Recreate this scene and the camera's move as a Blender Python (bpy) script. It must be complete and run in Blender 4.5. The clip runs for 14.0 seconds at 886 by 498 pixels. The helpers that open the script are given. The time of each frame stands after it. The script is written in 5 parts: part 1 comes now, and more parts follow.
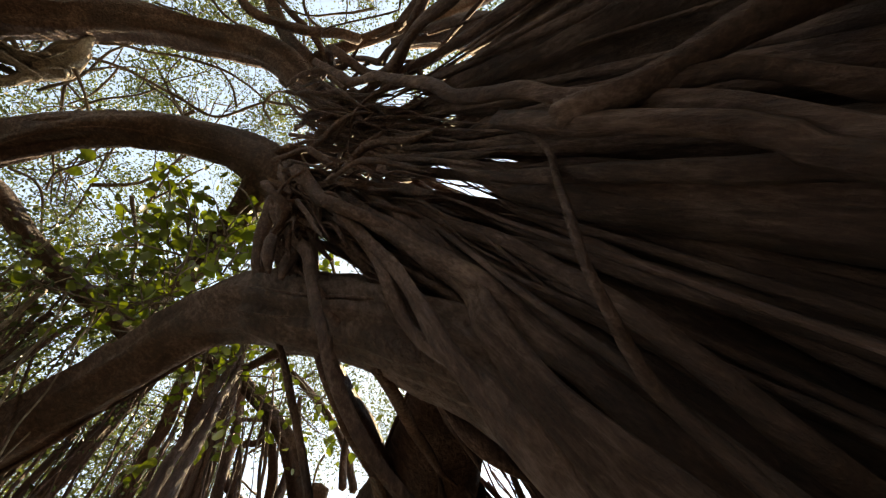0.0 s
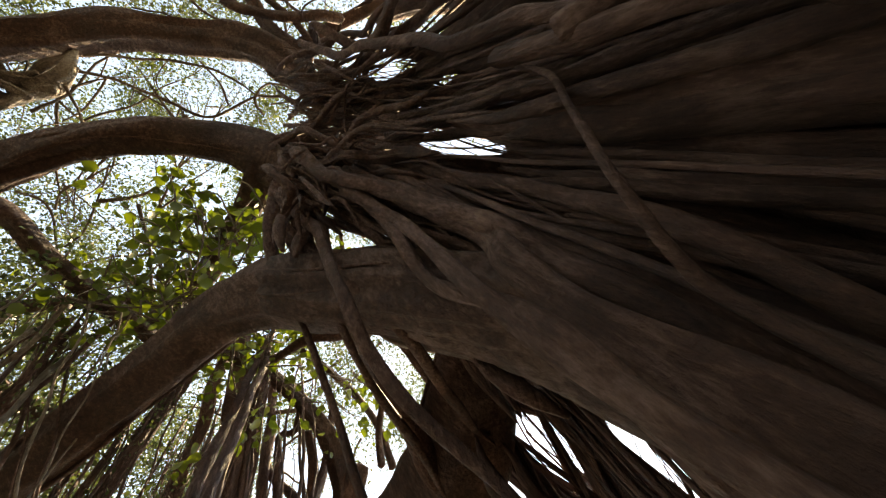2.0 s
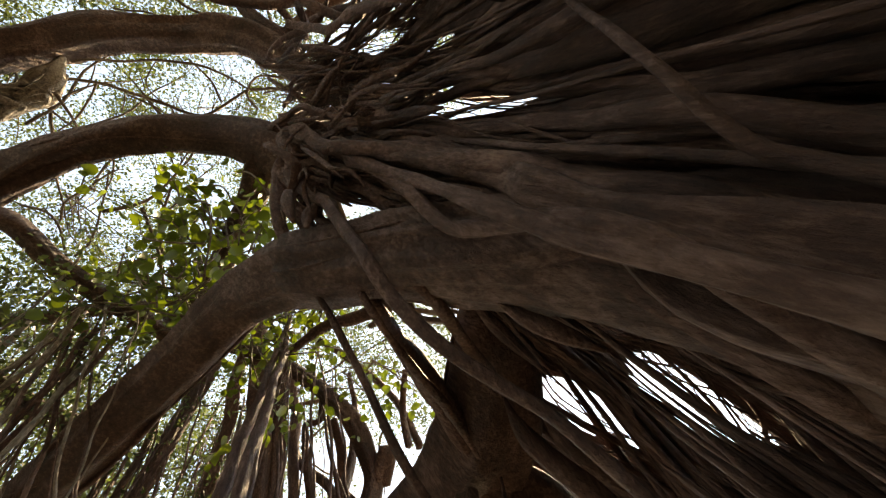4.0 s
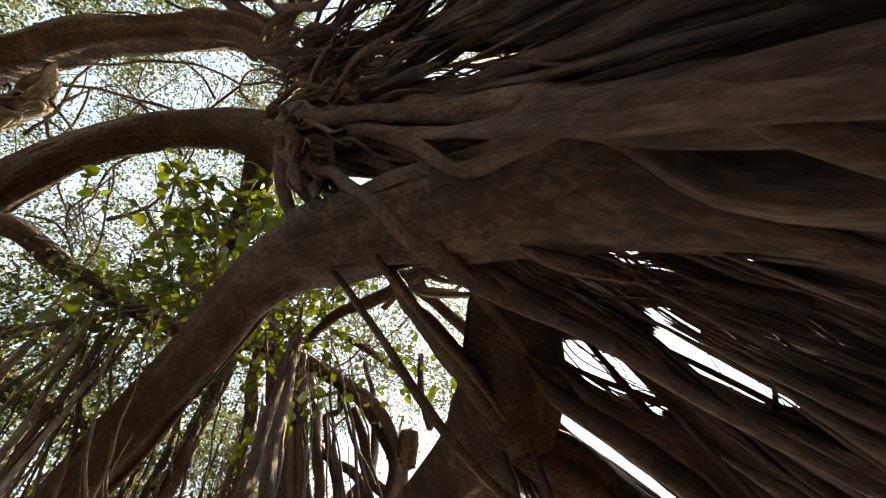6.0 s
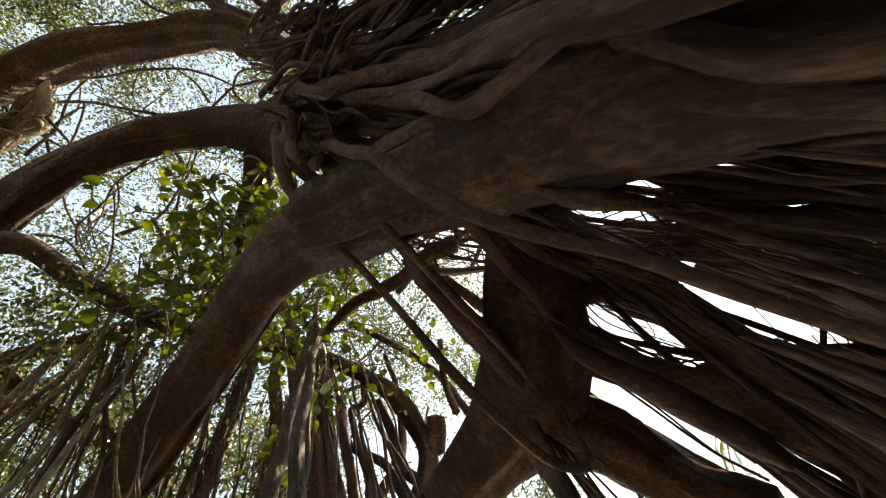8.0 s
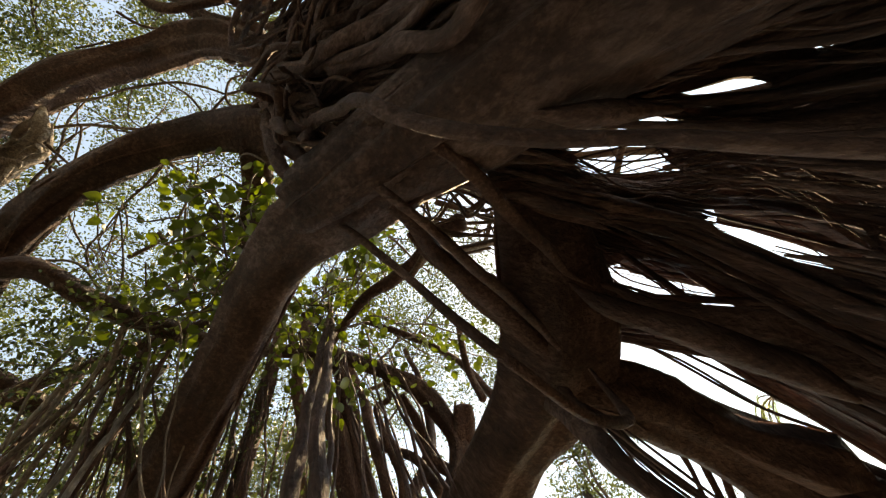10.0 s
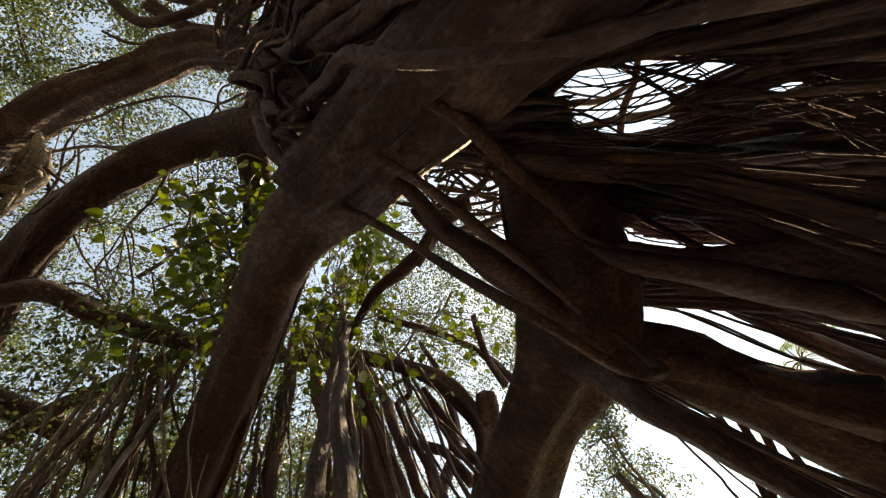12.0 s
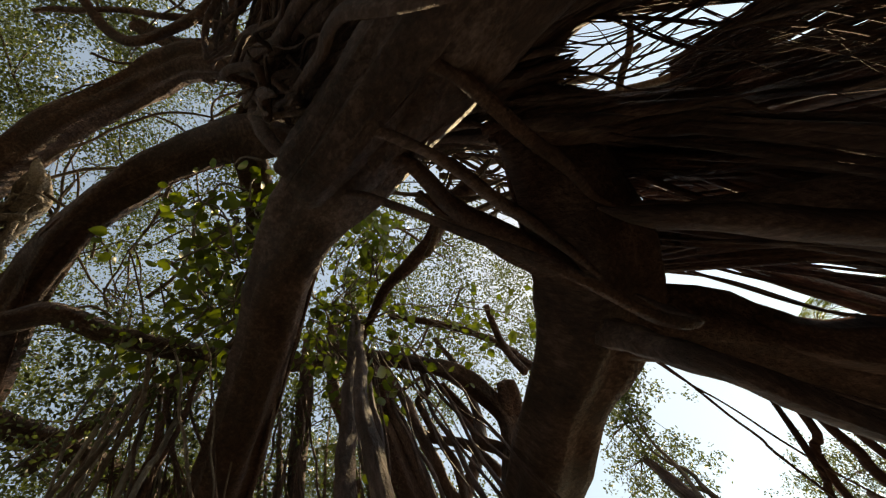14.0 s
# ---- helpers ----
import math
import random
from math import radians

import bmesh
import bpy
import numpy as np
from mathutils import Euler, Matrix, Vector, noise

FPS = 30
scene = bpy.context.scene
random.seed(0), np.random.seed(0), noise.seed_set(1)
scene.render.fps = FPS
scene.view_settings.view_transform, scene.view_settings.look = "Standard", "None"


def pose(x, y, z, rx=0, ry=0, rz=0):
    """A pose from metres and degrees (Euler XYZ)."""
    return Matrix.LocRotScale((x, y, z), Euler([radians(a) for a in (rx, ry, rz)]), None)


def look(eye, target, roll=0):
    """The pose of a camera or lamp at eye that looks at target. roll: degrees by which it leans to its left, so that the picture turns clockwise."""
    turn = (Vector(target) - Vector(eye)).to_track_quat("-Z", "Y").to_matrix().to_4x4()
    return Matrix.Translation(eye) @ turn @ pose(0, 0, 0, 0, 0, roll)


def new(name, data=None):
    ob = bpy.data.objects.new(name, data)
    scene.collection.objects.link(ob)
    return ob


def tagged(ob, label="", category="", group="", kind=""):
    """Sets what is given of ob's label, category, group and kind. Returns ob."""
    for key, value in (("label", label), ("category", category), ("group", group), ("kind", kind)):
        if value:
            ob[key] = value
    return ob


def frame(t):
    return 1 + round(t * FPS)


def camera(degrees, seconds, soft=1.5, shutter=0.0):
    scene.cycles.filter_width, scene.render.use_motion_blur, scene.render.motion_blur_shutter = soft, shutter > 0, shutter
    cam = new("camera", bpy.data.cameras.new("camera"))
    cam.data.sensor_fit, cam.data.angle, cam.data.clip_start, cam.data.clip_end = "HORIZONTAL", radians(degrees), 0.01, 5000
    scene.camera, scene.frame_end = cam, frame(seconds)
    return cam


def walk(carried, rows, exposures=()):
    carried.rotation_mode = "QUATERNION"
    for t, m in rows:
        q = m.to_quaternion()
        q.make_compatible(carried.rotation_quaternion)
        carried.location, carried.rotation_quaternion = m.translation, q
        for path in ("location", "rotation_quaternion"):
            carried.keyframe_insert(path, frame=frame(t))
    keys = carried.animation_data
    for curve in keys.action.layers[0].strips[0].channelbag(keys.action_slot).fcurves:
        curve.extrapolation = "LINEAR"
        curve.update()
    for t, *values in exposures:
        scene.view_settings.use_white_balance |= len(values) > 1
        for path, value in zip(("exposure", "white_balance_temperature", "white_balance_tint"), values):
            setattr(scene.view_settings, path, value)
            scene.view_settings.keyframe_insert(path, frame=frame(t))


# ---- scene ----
cam = camera(98.8, 14.0, soft=1.2)
METRES, EYE, TILT, LEAN, TURN = 1.5, 1.5, 75.4, 18.0, 0.0
ROWS = [
    (0.0, 0.0, 0.0, 0.0, 0.0, 0.0, -0.0),
    (0.5, -0.0014, -0.003, -0.022, 0.35, -0.8, 1.92),
    (1.0, -0.009, 0.0065, -0.0496, 0.67, -1.42, 3.77),
    (1.5, -0.0135, 0.0148, -0.0771, 0.97, -1.9, 5.31),
    (2.0, -0.023, 0.0217, -0.1066, 1.18, -2.31, 6.75),
    (2.5, -0.0366, 0.0268, -0.1379, 1.32, -2.82, 8.25),
    (3.0, -0.0542, 0.0329, -0.1674, 1.41, -3.34, 9.65),
    (5.5, -0.1468, 0.0543, -0.3387, 1.64, -4.11, 15.06),
    (6.0, -0.1672, 0.0566, -0.3681, 1.68, -4.38, 16.31),
    (6.5, -0.1816, 0.0664, -0.3947, 1.84, -4.57, 17.46),
    (7.0, -0.1894, 0.0751, -0.4252, 2.11, -4.73, 18.78),
    (7.5, -0.1974, 0.0881, -0.4624, 2.46, -4.69, 20.2),
    (8.0, -0.2213, 0.1131, -0.4881, 2.68, -4.85, 21.79),
    (10.5, -0.2813, 0.2063, -0.6723, 4.54, -4.0, 29.49),
    (11.0, -0.2991, 0.2188, -0.6914, 4.75, -4.05, 31.03),
    (11.5, -0.3169, 0.2267, -0.7212, 4.88, -3.85, 32.32),
    (12.0, -0.3365, 0.2335, -0.7456, 4.95, -3.74, 33.48),
    (12.5, -0.3656, 0.2474, -0.7686, 5.03, -3.53, 34.75),
    (13.0, -0.3912, 0.2541, -0.7886, 5.06, -3.39, 35.98),
    (13.5, -0.4149, 0.2596, -0.8018, 5.12, -3.25, 37.32),
    (14.0, -0.4331, 0.2619, -0.8163, 5.24, -3.09, 38.56),
]
walk(cam, [(t, pose(0, 0, EYE, TILT, LEAN, TURN) @ pose(METRES * x, METRES * y, METRES * z, 90 + pitch, roll, yaw)) for t, x, y, z, yaw, pitch, roll in ROWS],
     [(0.0, 2.2, 12000, 9), (3.0, 2.65, 12200, 9), (6.5, 2.45, 12400, 9), (8.0, 2.3, 12400, 8), (11.0, 1.92, 12300, 9), (12.5, 1.65, 12000, 8), (14.0, 1.17, 11900, 8)])

# ---- world, sun ----
SUN = Vector((0.33, 0.46, 0.82)).normalized()          # towards the sun
world = bpy.data.worlds.new("world")
scene.world = world
world.use_nodes = True
sky = world.node_tree.nodes.new("ShaderNodeTexSky")
sky.sky_type = "NISHITA"
sky.sun_disc = False
sky.sun_elevation = math.asin(SUN.z)
sky.sun_rotation = math.atan2(SUN.x, SUN.y)
sky.air_density, sky.dust_density, sky.ozone_density = 1.0, 0.08, 0.4
world.node_tree.links.new(sky.outputs[0], world.node_tree.nodes["Background"].inputs[0])
world.node_tree.nodes["Background"].inputs[1].default_value = 0.15
sun = new("sun", bpy.data.lights.new("sun", "SUN"))
sun.data.energy, sun.data.angle, sun.data.color = 4.5, radians(0.6), (1.0, 0.93, 0.82)
sun.matrix_world = look(SUN * 30, (0, 0, 0))


# ---- materials ----
def material(name):
    m = bpy.data.materials.new(name)
    m.use_nodes = True
    n, l = m.node_tree.nodes, m.node_tree.links
    return m, n, l, n["Principled BSDF"]


def ramp(n, stops):
    r = n.new("ShaderNodeValToRGB")
    r.color_ramp.elements[0].position, r.color_ramp.elements[0].color = stops[0][0], (*stops[0][1], 1)
    r.color_ramp.elements[1].position, r.color_ramp.elements[1].color = stops[-1][0], (*stops[-1][1], 1)
    for p, c in stops[1:-1]:
        r.color_ramp.elements.new(p).color = (*c, 1)
    return r


def noise_tex(n, l, coords, scale, detail=6, rough=0.6, stretch=None):
    t = n.new("ShaderNodeTexNoise")
    t.inputs["Scale"].default_value, t.inputs["Detail"].default_value, t.inputs["Roughness"].default_value = scale, detail, rough
    if stretch:
        m = n.new("ShaderNodeMapping")
        m.inputs["Scale"].default_value = stretch
        l.new(coords, m.inputs["Vector"])
        coords = m.outputs[0]
    l.new(coords, t.inputs["Vector"])
    return t


def bark(name, dark, mid, pale, bump=0.6, grain=9.0):
    """Bark: blotches, fine grain that runs up the stem, pale lichen patches."""
    m, n, l, b = material(name)
    co = n.new("ShaderNodeTexCoord").outputs["Object"]
    big = noise_tex(n, l, co, 2.3, 5, 0.6)
    fine = noise_tex(n, l, co, grain, 8, 0.7, (3.0, 3.0, 0.5))
    mix = n.new("ShaderNodeMath")
    mix.operation = "MULTIPLY_ADD"
    l.new(fine.outputs[0], mix.inputs[0])
    mix.inputs[1].default_value = 0.55
    half = n.new("ShaderNodeMath")
    half.operation = "MULTIPLY"
    half.inputs[1].default_value = 0.5
    l.new(big.outputs[0], half.inputs[0])
    l.new(half.outputs[0], mix.inputs[2])
    r = ramp(n, [(0.36, dark), (0.53, mid), (0.70, pale)])
    l.new(mix.outputs[0], r.inputs[0])
    tint = n.new("ShaderNodeHueSaturation")
    info = n.new("ShaderNodeNewGeometry")
    val = n.new("ShaderNodeMapRange")
    val.inputs["To Min"].default_value, val.inputs["To Max"].default_value = 0.75, 1.2
    l.new(info.outputs["Random Per Island"], val.inputs[0])
    l.new(val.outputs[0], tint.inputs["Value"])
    l.new(r.outputs[0], tint.inputs["Color"])
    l.new(tint.outputs[0], b.inputs["Base Color"])
    b.inputs["Roughness"].default_value = 0.78
    b.inputs["Specular IOR Level"].default_value = 0.35
    knots = noise_tex(n, l, co, 22.0, 4, 0.6)
    add = n.new("ShaderNodeMath")
    add.operation = "ADD"
    l.new(fine.outputs[0], add.inputs[0])
    l.new(knots.outputs[0], add.inputs[1])
    bp = n.new("ShaderNodeBump")
    bp.inputs["Strength"].default_value, bp.inputs["Distance"].default_value = bump, 0.05
    l.new(add.outputs[0], bp.inputs["Height"])
    l.new(bp.outputs[0], b.inputs["Normal"])
    return m


def foliage(name, dark, mid, pale, glow):
    """Leaf: waxy on top, light shines through it."""
    m, n, l, b = material(name)
    geo = n.new("ShaderNodeNewGeometry")
    co = n.new("ShaderNodeTexCoord").outputs["Object"]
    blotch = noise_tex(n, l, co, 1.6, 3, 0.5)
    mix = n.new("ShaderNodeMath")
    mix.operation = "MULTIPLY_ADD"
    mix.inputs[1].default_value = 0.6
    l.new(geo.outputs["Random Per Island"], mix.inputs[0])
    half = n.new("ShaderNodeMath")
    half.operation = "MULTIPLY"
    half.inputs[1].default_value = 0.4
    l.new(blotch.outputs[0], half.inputs[0])
    l.new(half.outputs[0], mix.inputs[2])
    r = ramp(n, [(0.1, dark), (0.5, mid), (0.95, pale)])
    l.new(mix.outputs[0], r.inputs[0])
    l.new(r.outputs[0], b.inputs["Base Color"])
    b.inputs["Roughness"].default_value = 0.42
    tr = n.new("ShaderNodeBsdfTranslucent")
    g = n.new("ShaderNodeMixRGB")
    g.blend_type = "MULTIPLY"
    g.inputs[0].default_value = 1.0
    g.inputs[2].default_value = (*glow, 1)
    l.new(r.outputs[0], g.inputs[1])
    l.new(g.outputs[0], tr.inputs["Color"])
    sh = n.new("ShaderNodeMixShader")
    sh.inputs[0].default_value = 0.38
    l.new(b.outputs[0], sh.inputs[1])
    l.new(tr.outputs[0], sh.inputs[2])
    l.new(sh.outputs[0], n["Material Output"].inputs["Surface"])
    return m


BARK = bark("banyan_bark", (0.022, 0.0112, 0.0095), (0.070, 0.037, 0.0315), (0.2, 0.127, 0.11), 0.9)
ROOT = bark("aerial_root_bark", (0.026, 0.0128, 0.0105), (0.084, 0.0425, 0.035), (0.23, 0.14, 0.118), 0.8, 14.0)
TWIG = bark("twig_bark", (0.03, 0.021, 0.016), (0.08, 0.056, 0.043), (0.22, 0.17, 0.14), 0.4, 18.0)
# lighter bark for sunlit limbs and roots; the sunlight is put into its colour
PALE_SUNLIT = bark("pale_sunlit_bark", (0.05, 0.037, 0.03), (0.19, 0.15, 0.126), (0.42, 0.36, 0.32), 1.0)
LEAF = foliage("canopy_leaf", (0.020, 0.027, 0.013), (0.046, 0.057, 0.028), (0.10, 0.112, 0.05), (1.75, 1.95, 1.1))
VINE = foliage("vine_leaf", (0.022, 0.032, 0.011), (0.06, 0.075, 0.018), (0.15, 0.185, 0.04), (2.0, 2.2, 0.8))
soil, n_, l_, b_ = material("soil")
co_ = n_.new("ShaderNodeTexCoord").outputs["Object"]
big_, fine_ = noise_tex(n_, l_, co_, 0.7, 6, 0.65), noise_tex(n_, l_, co_, 14.0, 8, 0.7)
mx_ = n_.new("ShaderNodeMixRGB")
mx_.inputs[0].default_value = 0.5
l_.new(big_.outputs[0], mx_.inputs[1])
l_.new(fine_.outputs[0], mx_.inputs[2])
rp_ = ramp(n_, [(0.35, (0.048, 0.036, 0.026)), (0.5, (0.09, 0.067, 0.047)), (0.68, (0.15, 0.115, 0.08))])
l_.new(mx_.outputs[0], rp_.inputs[0])
l_.new(rp_.outputs[0], b_.inputs["Base Color"])
b_.inputs["Roughness"].default_value = 0.95


# ---- tools ----
def mesh_of(name, verts, faces, mat, smooth=True):
    me = bpy.data.meshes.new(name)
    me.from_pydata(verts, [], faces)
    me.materials.append(mat)
    if smooth:
        me.polygons.foreach_set("use_smooth", [True] * len(me.polygons))
    me.update()
    return me


def quads_mesh(name, V, F, mat, smooth=False):
    """A mesh of quads from arrays, quick for many leaves."""
    me = bpy.data.meshes.new(name)
    me.vertices.add(len(V))
    me.vertices.foreach_set("co", np.asarray(V, np.float32).ravel())
    me.loops.add(F.size)
    me.loops.foreach_set("vertex_index", F.astype(np.int32).ravel())
    me.polygons.add(len(F))
    me.polygons.foreach_set("loop_start", np.arange(0, F.size, 4, dtype=np.int32))
    me.materials.append(mat)
    if smooth:
        me.polygons.foreach_set("use_smooth", np.ones(len(F), bool))
    me.update(calc_edges=True)
    return me


def part(name, me, parent=None, label=""):
    """One mesh object, under a thing (an Empty) or under another part."""
    ob = new(name, me)
    if parent:
        ob.parent = parent
        ob.matrix_parent_inverse = Matrix.Translation(parent.location).inverted()
    return tagged(ob, label)


def thing(name, base, label, category, group="", kind=""):
    ob = new(name)
    ob.empty_display_size = 0.2
    ob.location = base
    return tagged(ob, label, category, group, kind)


def spline(points, step):
    """Catmull-Rom through (x, y, z, r), sampled about every step metres."""
    p = np.array(points, float)
    p = np.vstack([2 * p[0] - p[1], p, 2 * p[-1] - p[-2]])
    out = []
    for i in range(1, len(p) - 2):
        a, b, c, d = p[i - 1:i + 3]
        k = max(1, int(np.linalg.norm((c - b)[:3]) / step))
        u = np.linspace(0, 1, k, endpoint=False)[:, None]
        out.append(0.5 * (2 * b + (c - a) * u + (2 * a - 5 * b + 4 * c - d) * u ** 2 + (3 * b - a - 3 * c + d) * u ** 3))
    q = np.vstack(out + [p[-2:-1]])
    q[:, 3] = np.maximum(q[:, 3], 0.002)
    return q


def tube(points, sides=10, step=0.12, flute=0.08, wobble=0.0, seed=0, lumps=0.06):
    """A stem: a round section carried along the spline, fluted and lumpy; gives vertices, quads and the two end caps."""
    rng = np.random.default_rng(seed)
    q = spline(points, step)
    n = len(q)
    c, r = q[:, :3].copy(), q[:, 3].copy()
    s = np.concatenate([[0], np.cumsum(np.linalg.norm(np.diff(c, axis=0), axis=1))])
    if wobble:
        for k in range(3):
            f, amp = rng.uniform(0.7, 1.5) * (2.2 ** k), wobble / (1.7 ** k)
            for ax in range(3):
                c[:, ax] += amp * np.sin(s * f + rng.uniform(0, 6.3)) * np.minimum(1, np.minimum(s, s[-1] - s) / 0.4)
    tan = np.gradient(c, axis=0)
    tan /= np.linalg.norm(tan, axis=1)[:, None] + 1e-9
    up = np.array([0.3, 0.9, 0.2]) if abs(tan[0][0]) > 0.8 else np.array([0.9, 0.3, 0.1])
    U, V = np.zeros((n, 3)), np.zeros((n, 3))
    for i in range(n):
        up = up - tan[i] * up.dot(tan[i])
        up /= np.linalg.norm(up)
        U[i], V[i] = up, np.cross(tan[i], up)
    th = np.linspace(0, 2 * np.pi, sides, endpoint=False)
    m = np.ones((n, sides))
    for k in range(7):
        f = int(rng.integers(2, max(3, sides // 3 + 1)))
        m += flute / (1 + 0.25 * f) * 1.6 * np.cos(f * th[None, :] + rng.uniform(0, 6.3) + s[:, None] * rng.uniform(-1.2, 1.2) + 0.8 * np.sin(s[:, None] * rng.uniform(0.8, 2.5) + rng.uniform(0, 6)))
    for k in range(3):
        m += lumps * 0.7 * np.sin(s[:, None] / max(0.05, float(np.mean(r))) * rng.uniform(0.25, 0.9) + rng.uniform(0, 6.3) + 1.3 * np.sin(th[None, :] + rng.uniform(0, 6)))
    for k in range(4):
        w = rng.normal(size=3) * rng.uniform(4, 16)
        m += lumps * 0.35 * np.sin((c @ w)[:, None] + int(rng.integers(1, 4)) * th[None, :] + rng.uniform(0, 6.3))
    rr = r[:, None] * m
    ring = c[:, None, :] + rr[:, :, None] * (np.cos(th)[None, :, None] * U[:, None, :] + np.sin(th)[None, :, None] * V[:, None, :])
    verts = np.vstack([ring.reshape(-1, 3), c[:1] - tan[:1] * r[0] * 0.3, c[-1:] + tan[-1:] * r[-1] * 0.6])
    a = np.arange(sides)
    b = (a + 1) % sides
    base = (np.arange(n - 1) * sides)[:, None]
    quads = np.stack([base + a, base + b, base + sides + b, base + sides + a], axis=-1).reshape(-1, 4)
    caps = [[int(y), int(x), n * sides] for x, y in zip(a, b)] + [[int(x), int(y), n * sides + 1] for x, y in zip(a + (n - 1) * sides, b + (n - 1) * sides)]
    return verts, quads, caps


def sweep(points, **how):
    v, quads, caps = tube(points, **how)
    return v, quads.tolist() + caps


def join(pieces):
    """Several (verts, faces) as one."""
    V, F, k = [], [], 0
    for v, f in pieces:
        V.append(v)
        F += [[i + k for i in g] for g in f]
        k += len(v)
    return np.vstack(V), F


SEED = [100]
STEMS = []


def stem(points, name="limb", parent=None, mat=None, label="", mass=None, **how):
    """One limb, root or trunk of a tree, through (x, y, z, radius)."""
    SEED[0] += 1
    if mat is None:
        STEMS.append(points)
    rmax = max(p[3] for p in points)
    how.setdefault("sides", 30 if rmax > 0.25 else 20 if rmax > 0.1 else 10 if rmax > 0.03 else 7 if rmax > 0.014 else 5)
    how.setdefault("step", min(0.16, max(0.065, rmax * 0.55)))
    how.setdefault("flute", 0.10 if rmax > 0.1 else 0.06)
    if mass is not None:
        mass.append(tube(points, seed=SEED[0], **how)[:2])
        return None
    v, f = sweep(points, seed=SEED[0], **how)
    return part(name, mesh_of(name, v, f, mat or BARK), parent or banyan, label)


def root(points, ground=True, **how):
    """An aerial root; where it comes low it runs on into the ground."""
    how.setdefault("wobble", 0.034)
    if how.get("mass") is None:
        how.setdefault("lumps", 0.085)
    if ground and points[-1][2] > 0:
        a, b = np.array(points[-2]), np.array(points[-1])
        d = (b - a)[:2] / max(0.3, a[2] - b[2])
        points = list(points) + [(b[0] + d[0] * b[2] * 0.4, b[1] + d[1] * b[2] * 0.4, b[2] * 0.5, b[3] * 1.05), (b[0] + d[0] * b[2] * 0.6, b[1] + d[1] * b[2] * 0.6, -0.1, b[3] * 1.15)]
    elif not ground:
        points = list(points[:-1]) + [(*points[-1][:3], points[-1][3] * 0.3)]
    return stem(points, name="aerial_root", mat=ROOT, **how)


def twig(points, **how):
    how.setdefault("wobble", 0.04)
    return stem(points, name="branch", mat=TWIG, **how)


def leaves(centres, size, seed, droop=0.5, broad=0.5):
    """Many small pointed leaves, one at each centre; gives vertices and quads."""
    rng = np.random.default_rng(seed)
    n = len(centres)
    d = rng.normal(size=(n, 3))
    d[:, 2] -= droop
    d /= np.linalg.norm(d, axis=1)[:, None]
    w = np.cross(d, rng.normal(size=(n, 3)) * 0.6 + np.array([0, 0, 1.0]))
    w /= np.linalg.norm(w, axis=1)[:, None] + 1e-9
    L = (size * rng.uniform(0.6, 1.3, n))[:, None]
    W = L * broad * 0.5
    c = np.asarray(centres)
    nor = np.cross(w, d)
    V = np.stack([c, c + d * L * 0.45 + w * W + nor * L * 0.08, c + d * L, c + d * L * 0.45 - w * W + nor * L * 0.08], axis=1).reshape(-1, 3)
    return V, np.arange(n * 4).reshape(n, 4)


def joined(pieces):
    V, F, k = [], [], 0
    for v, f in pieces:
        V.append(v)
        F.append(f + k)
        k += len(v)
    return np.vstack(V), np.vstack(F)


# ---- ground ----
gx = np.concatenate([-np.geomspace(700, 8, 14), np.linspace(-7, 9, 65), np.geomspace(10, 700, 14)])
gv = np.array([(x, y, 0.05 * math.sin(1.7 * x + 0.4) * math.cos(1.3 * y) + 0.03 * math.sin(4.1 * x - 2.3 * y)) for y in gx for x in gx])
gn = len(gx)
gf = [[j * gn + i, j * gn + i + 1, (j + 1) * gn + i + 1, (j + 1) * gn + i] for j in range(gn - 1) for i in range(gn - 1)]
ground = tagged(new("ground", mesh_of("ground", gv, gf, soil)), "bare brown earth under the banyan tree", "ground", kind="structure")

# ---- the banyan: limbs ----
banyan = thing("banyan_tree", (1.9, 1.2, 0), "huge old banyan tree with a dark trunk of fused aerial roots", "tree")
stem([(-5.72, -1.48, 8.81, 0.235), (-4.65, -1.61, 8.56, 0.237), (-3.74, -1.64, 8.49, 0.244), (-3.02, -1.71, 8.6, 0.252), (-2.28, -1.77, 8.75, 0.248), (-1.2, -1.65, 8.82, 0.237), (-0.38, -1.33, 8.36, 0.246), (-0.01, -0.92, 8.04, 0.192), (0.3, -0.58, 7.77, 0.148), (0.74, -0.21, 7.35, 0.112), (1.18, 0.26, 6.76, 0.076), (1.75, 0.59, 6.04, 0.028)], name="limb")
stem([(-5.47, 0.86, 7.28, 0.169), (-4.19, 0.34, 7.1, 0.178), (-3.29, -0.06, 7.11, 0.18), (-2.5, -0.22, 7.11, 0.183), (-1.69, -0.19, 7.15, 0.211), (-0.87, 0.04, 6.93, 0.24), (-0.28, 0.39, 6.48, 0.245), (0.08, 0.69, 6.05, 0.164), (0.46, 0.94, 5.57, 0.101), (0.83, 1.11, 5.04, 0.027)], name="limb")
stem([(-4.09, 3.26, 6.03, 0.27), (-3.16, 2.76, 5.84, 0.275), (-2.48, 2.38, 5.72, 0.26), (-1.72, 1.93, 5.5, 0.245), (-1.05, 1.48, 5.2, 0.25), (-0.47, 1.24, 4.75, 0.3), (-0.09, 1.2, 4.34, 0.3), (0.26, 1.15, 3.9, 0.29), (0.5, 1.1, 3.4, 0.26), (0.8, 1.05, 2.7, 0.2), (1.0, 1.0, 1.8, 0.2), (1.2, 1.0, -0.1, 0.3)], name="great_limb", flute=0.07)
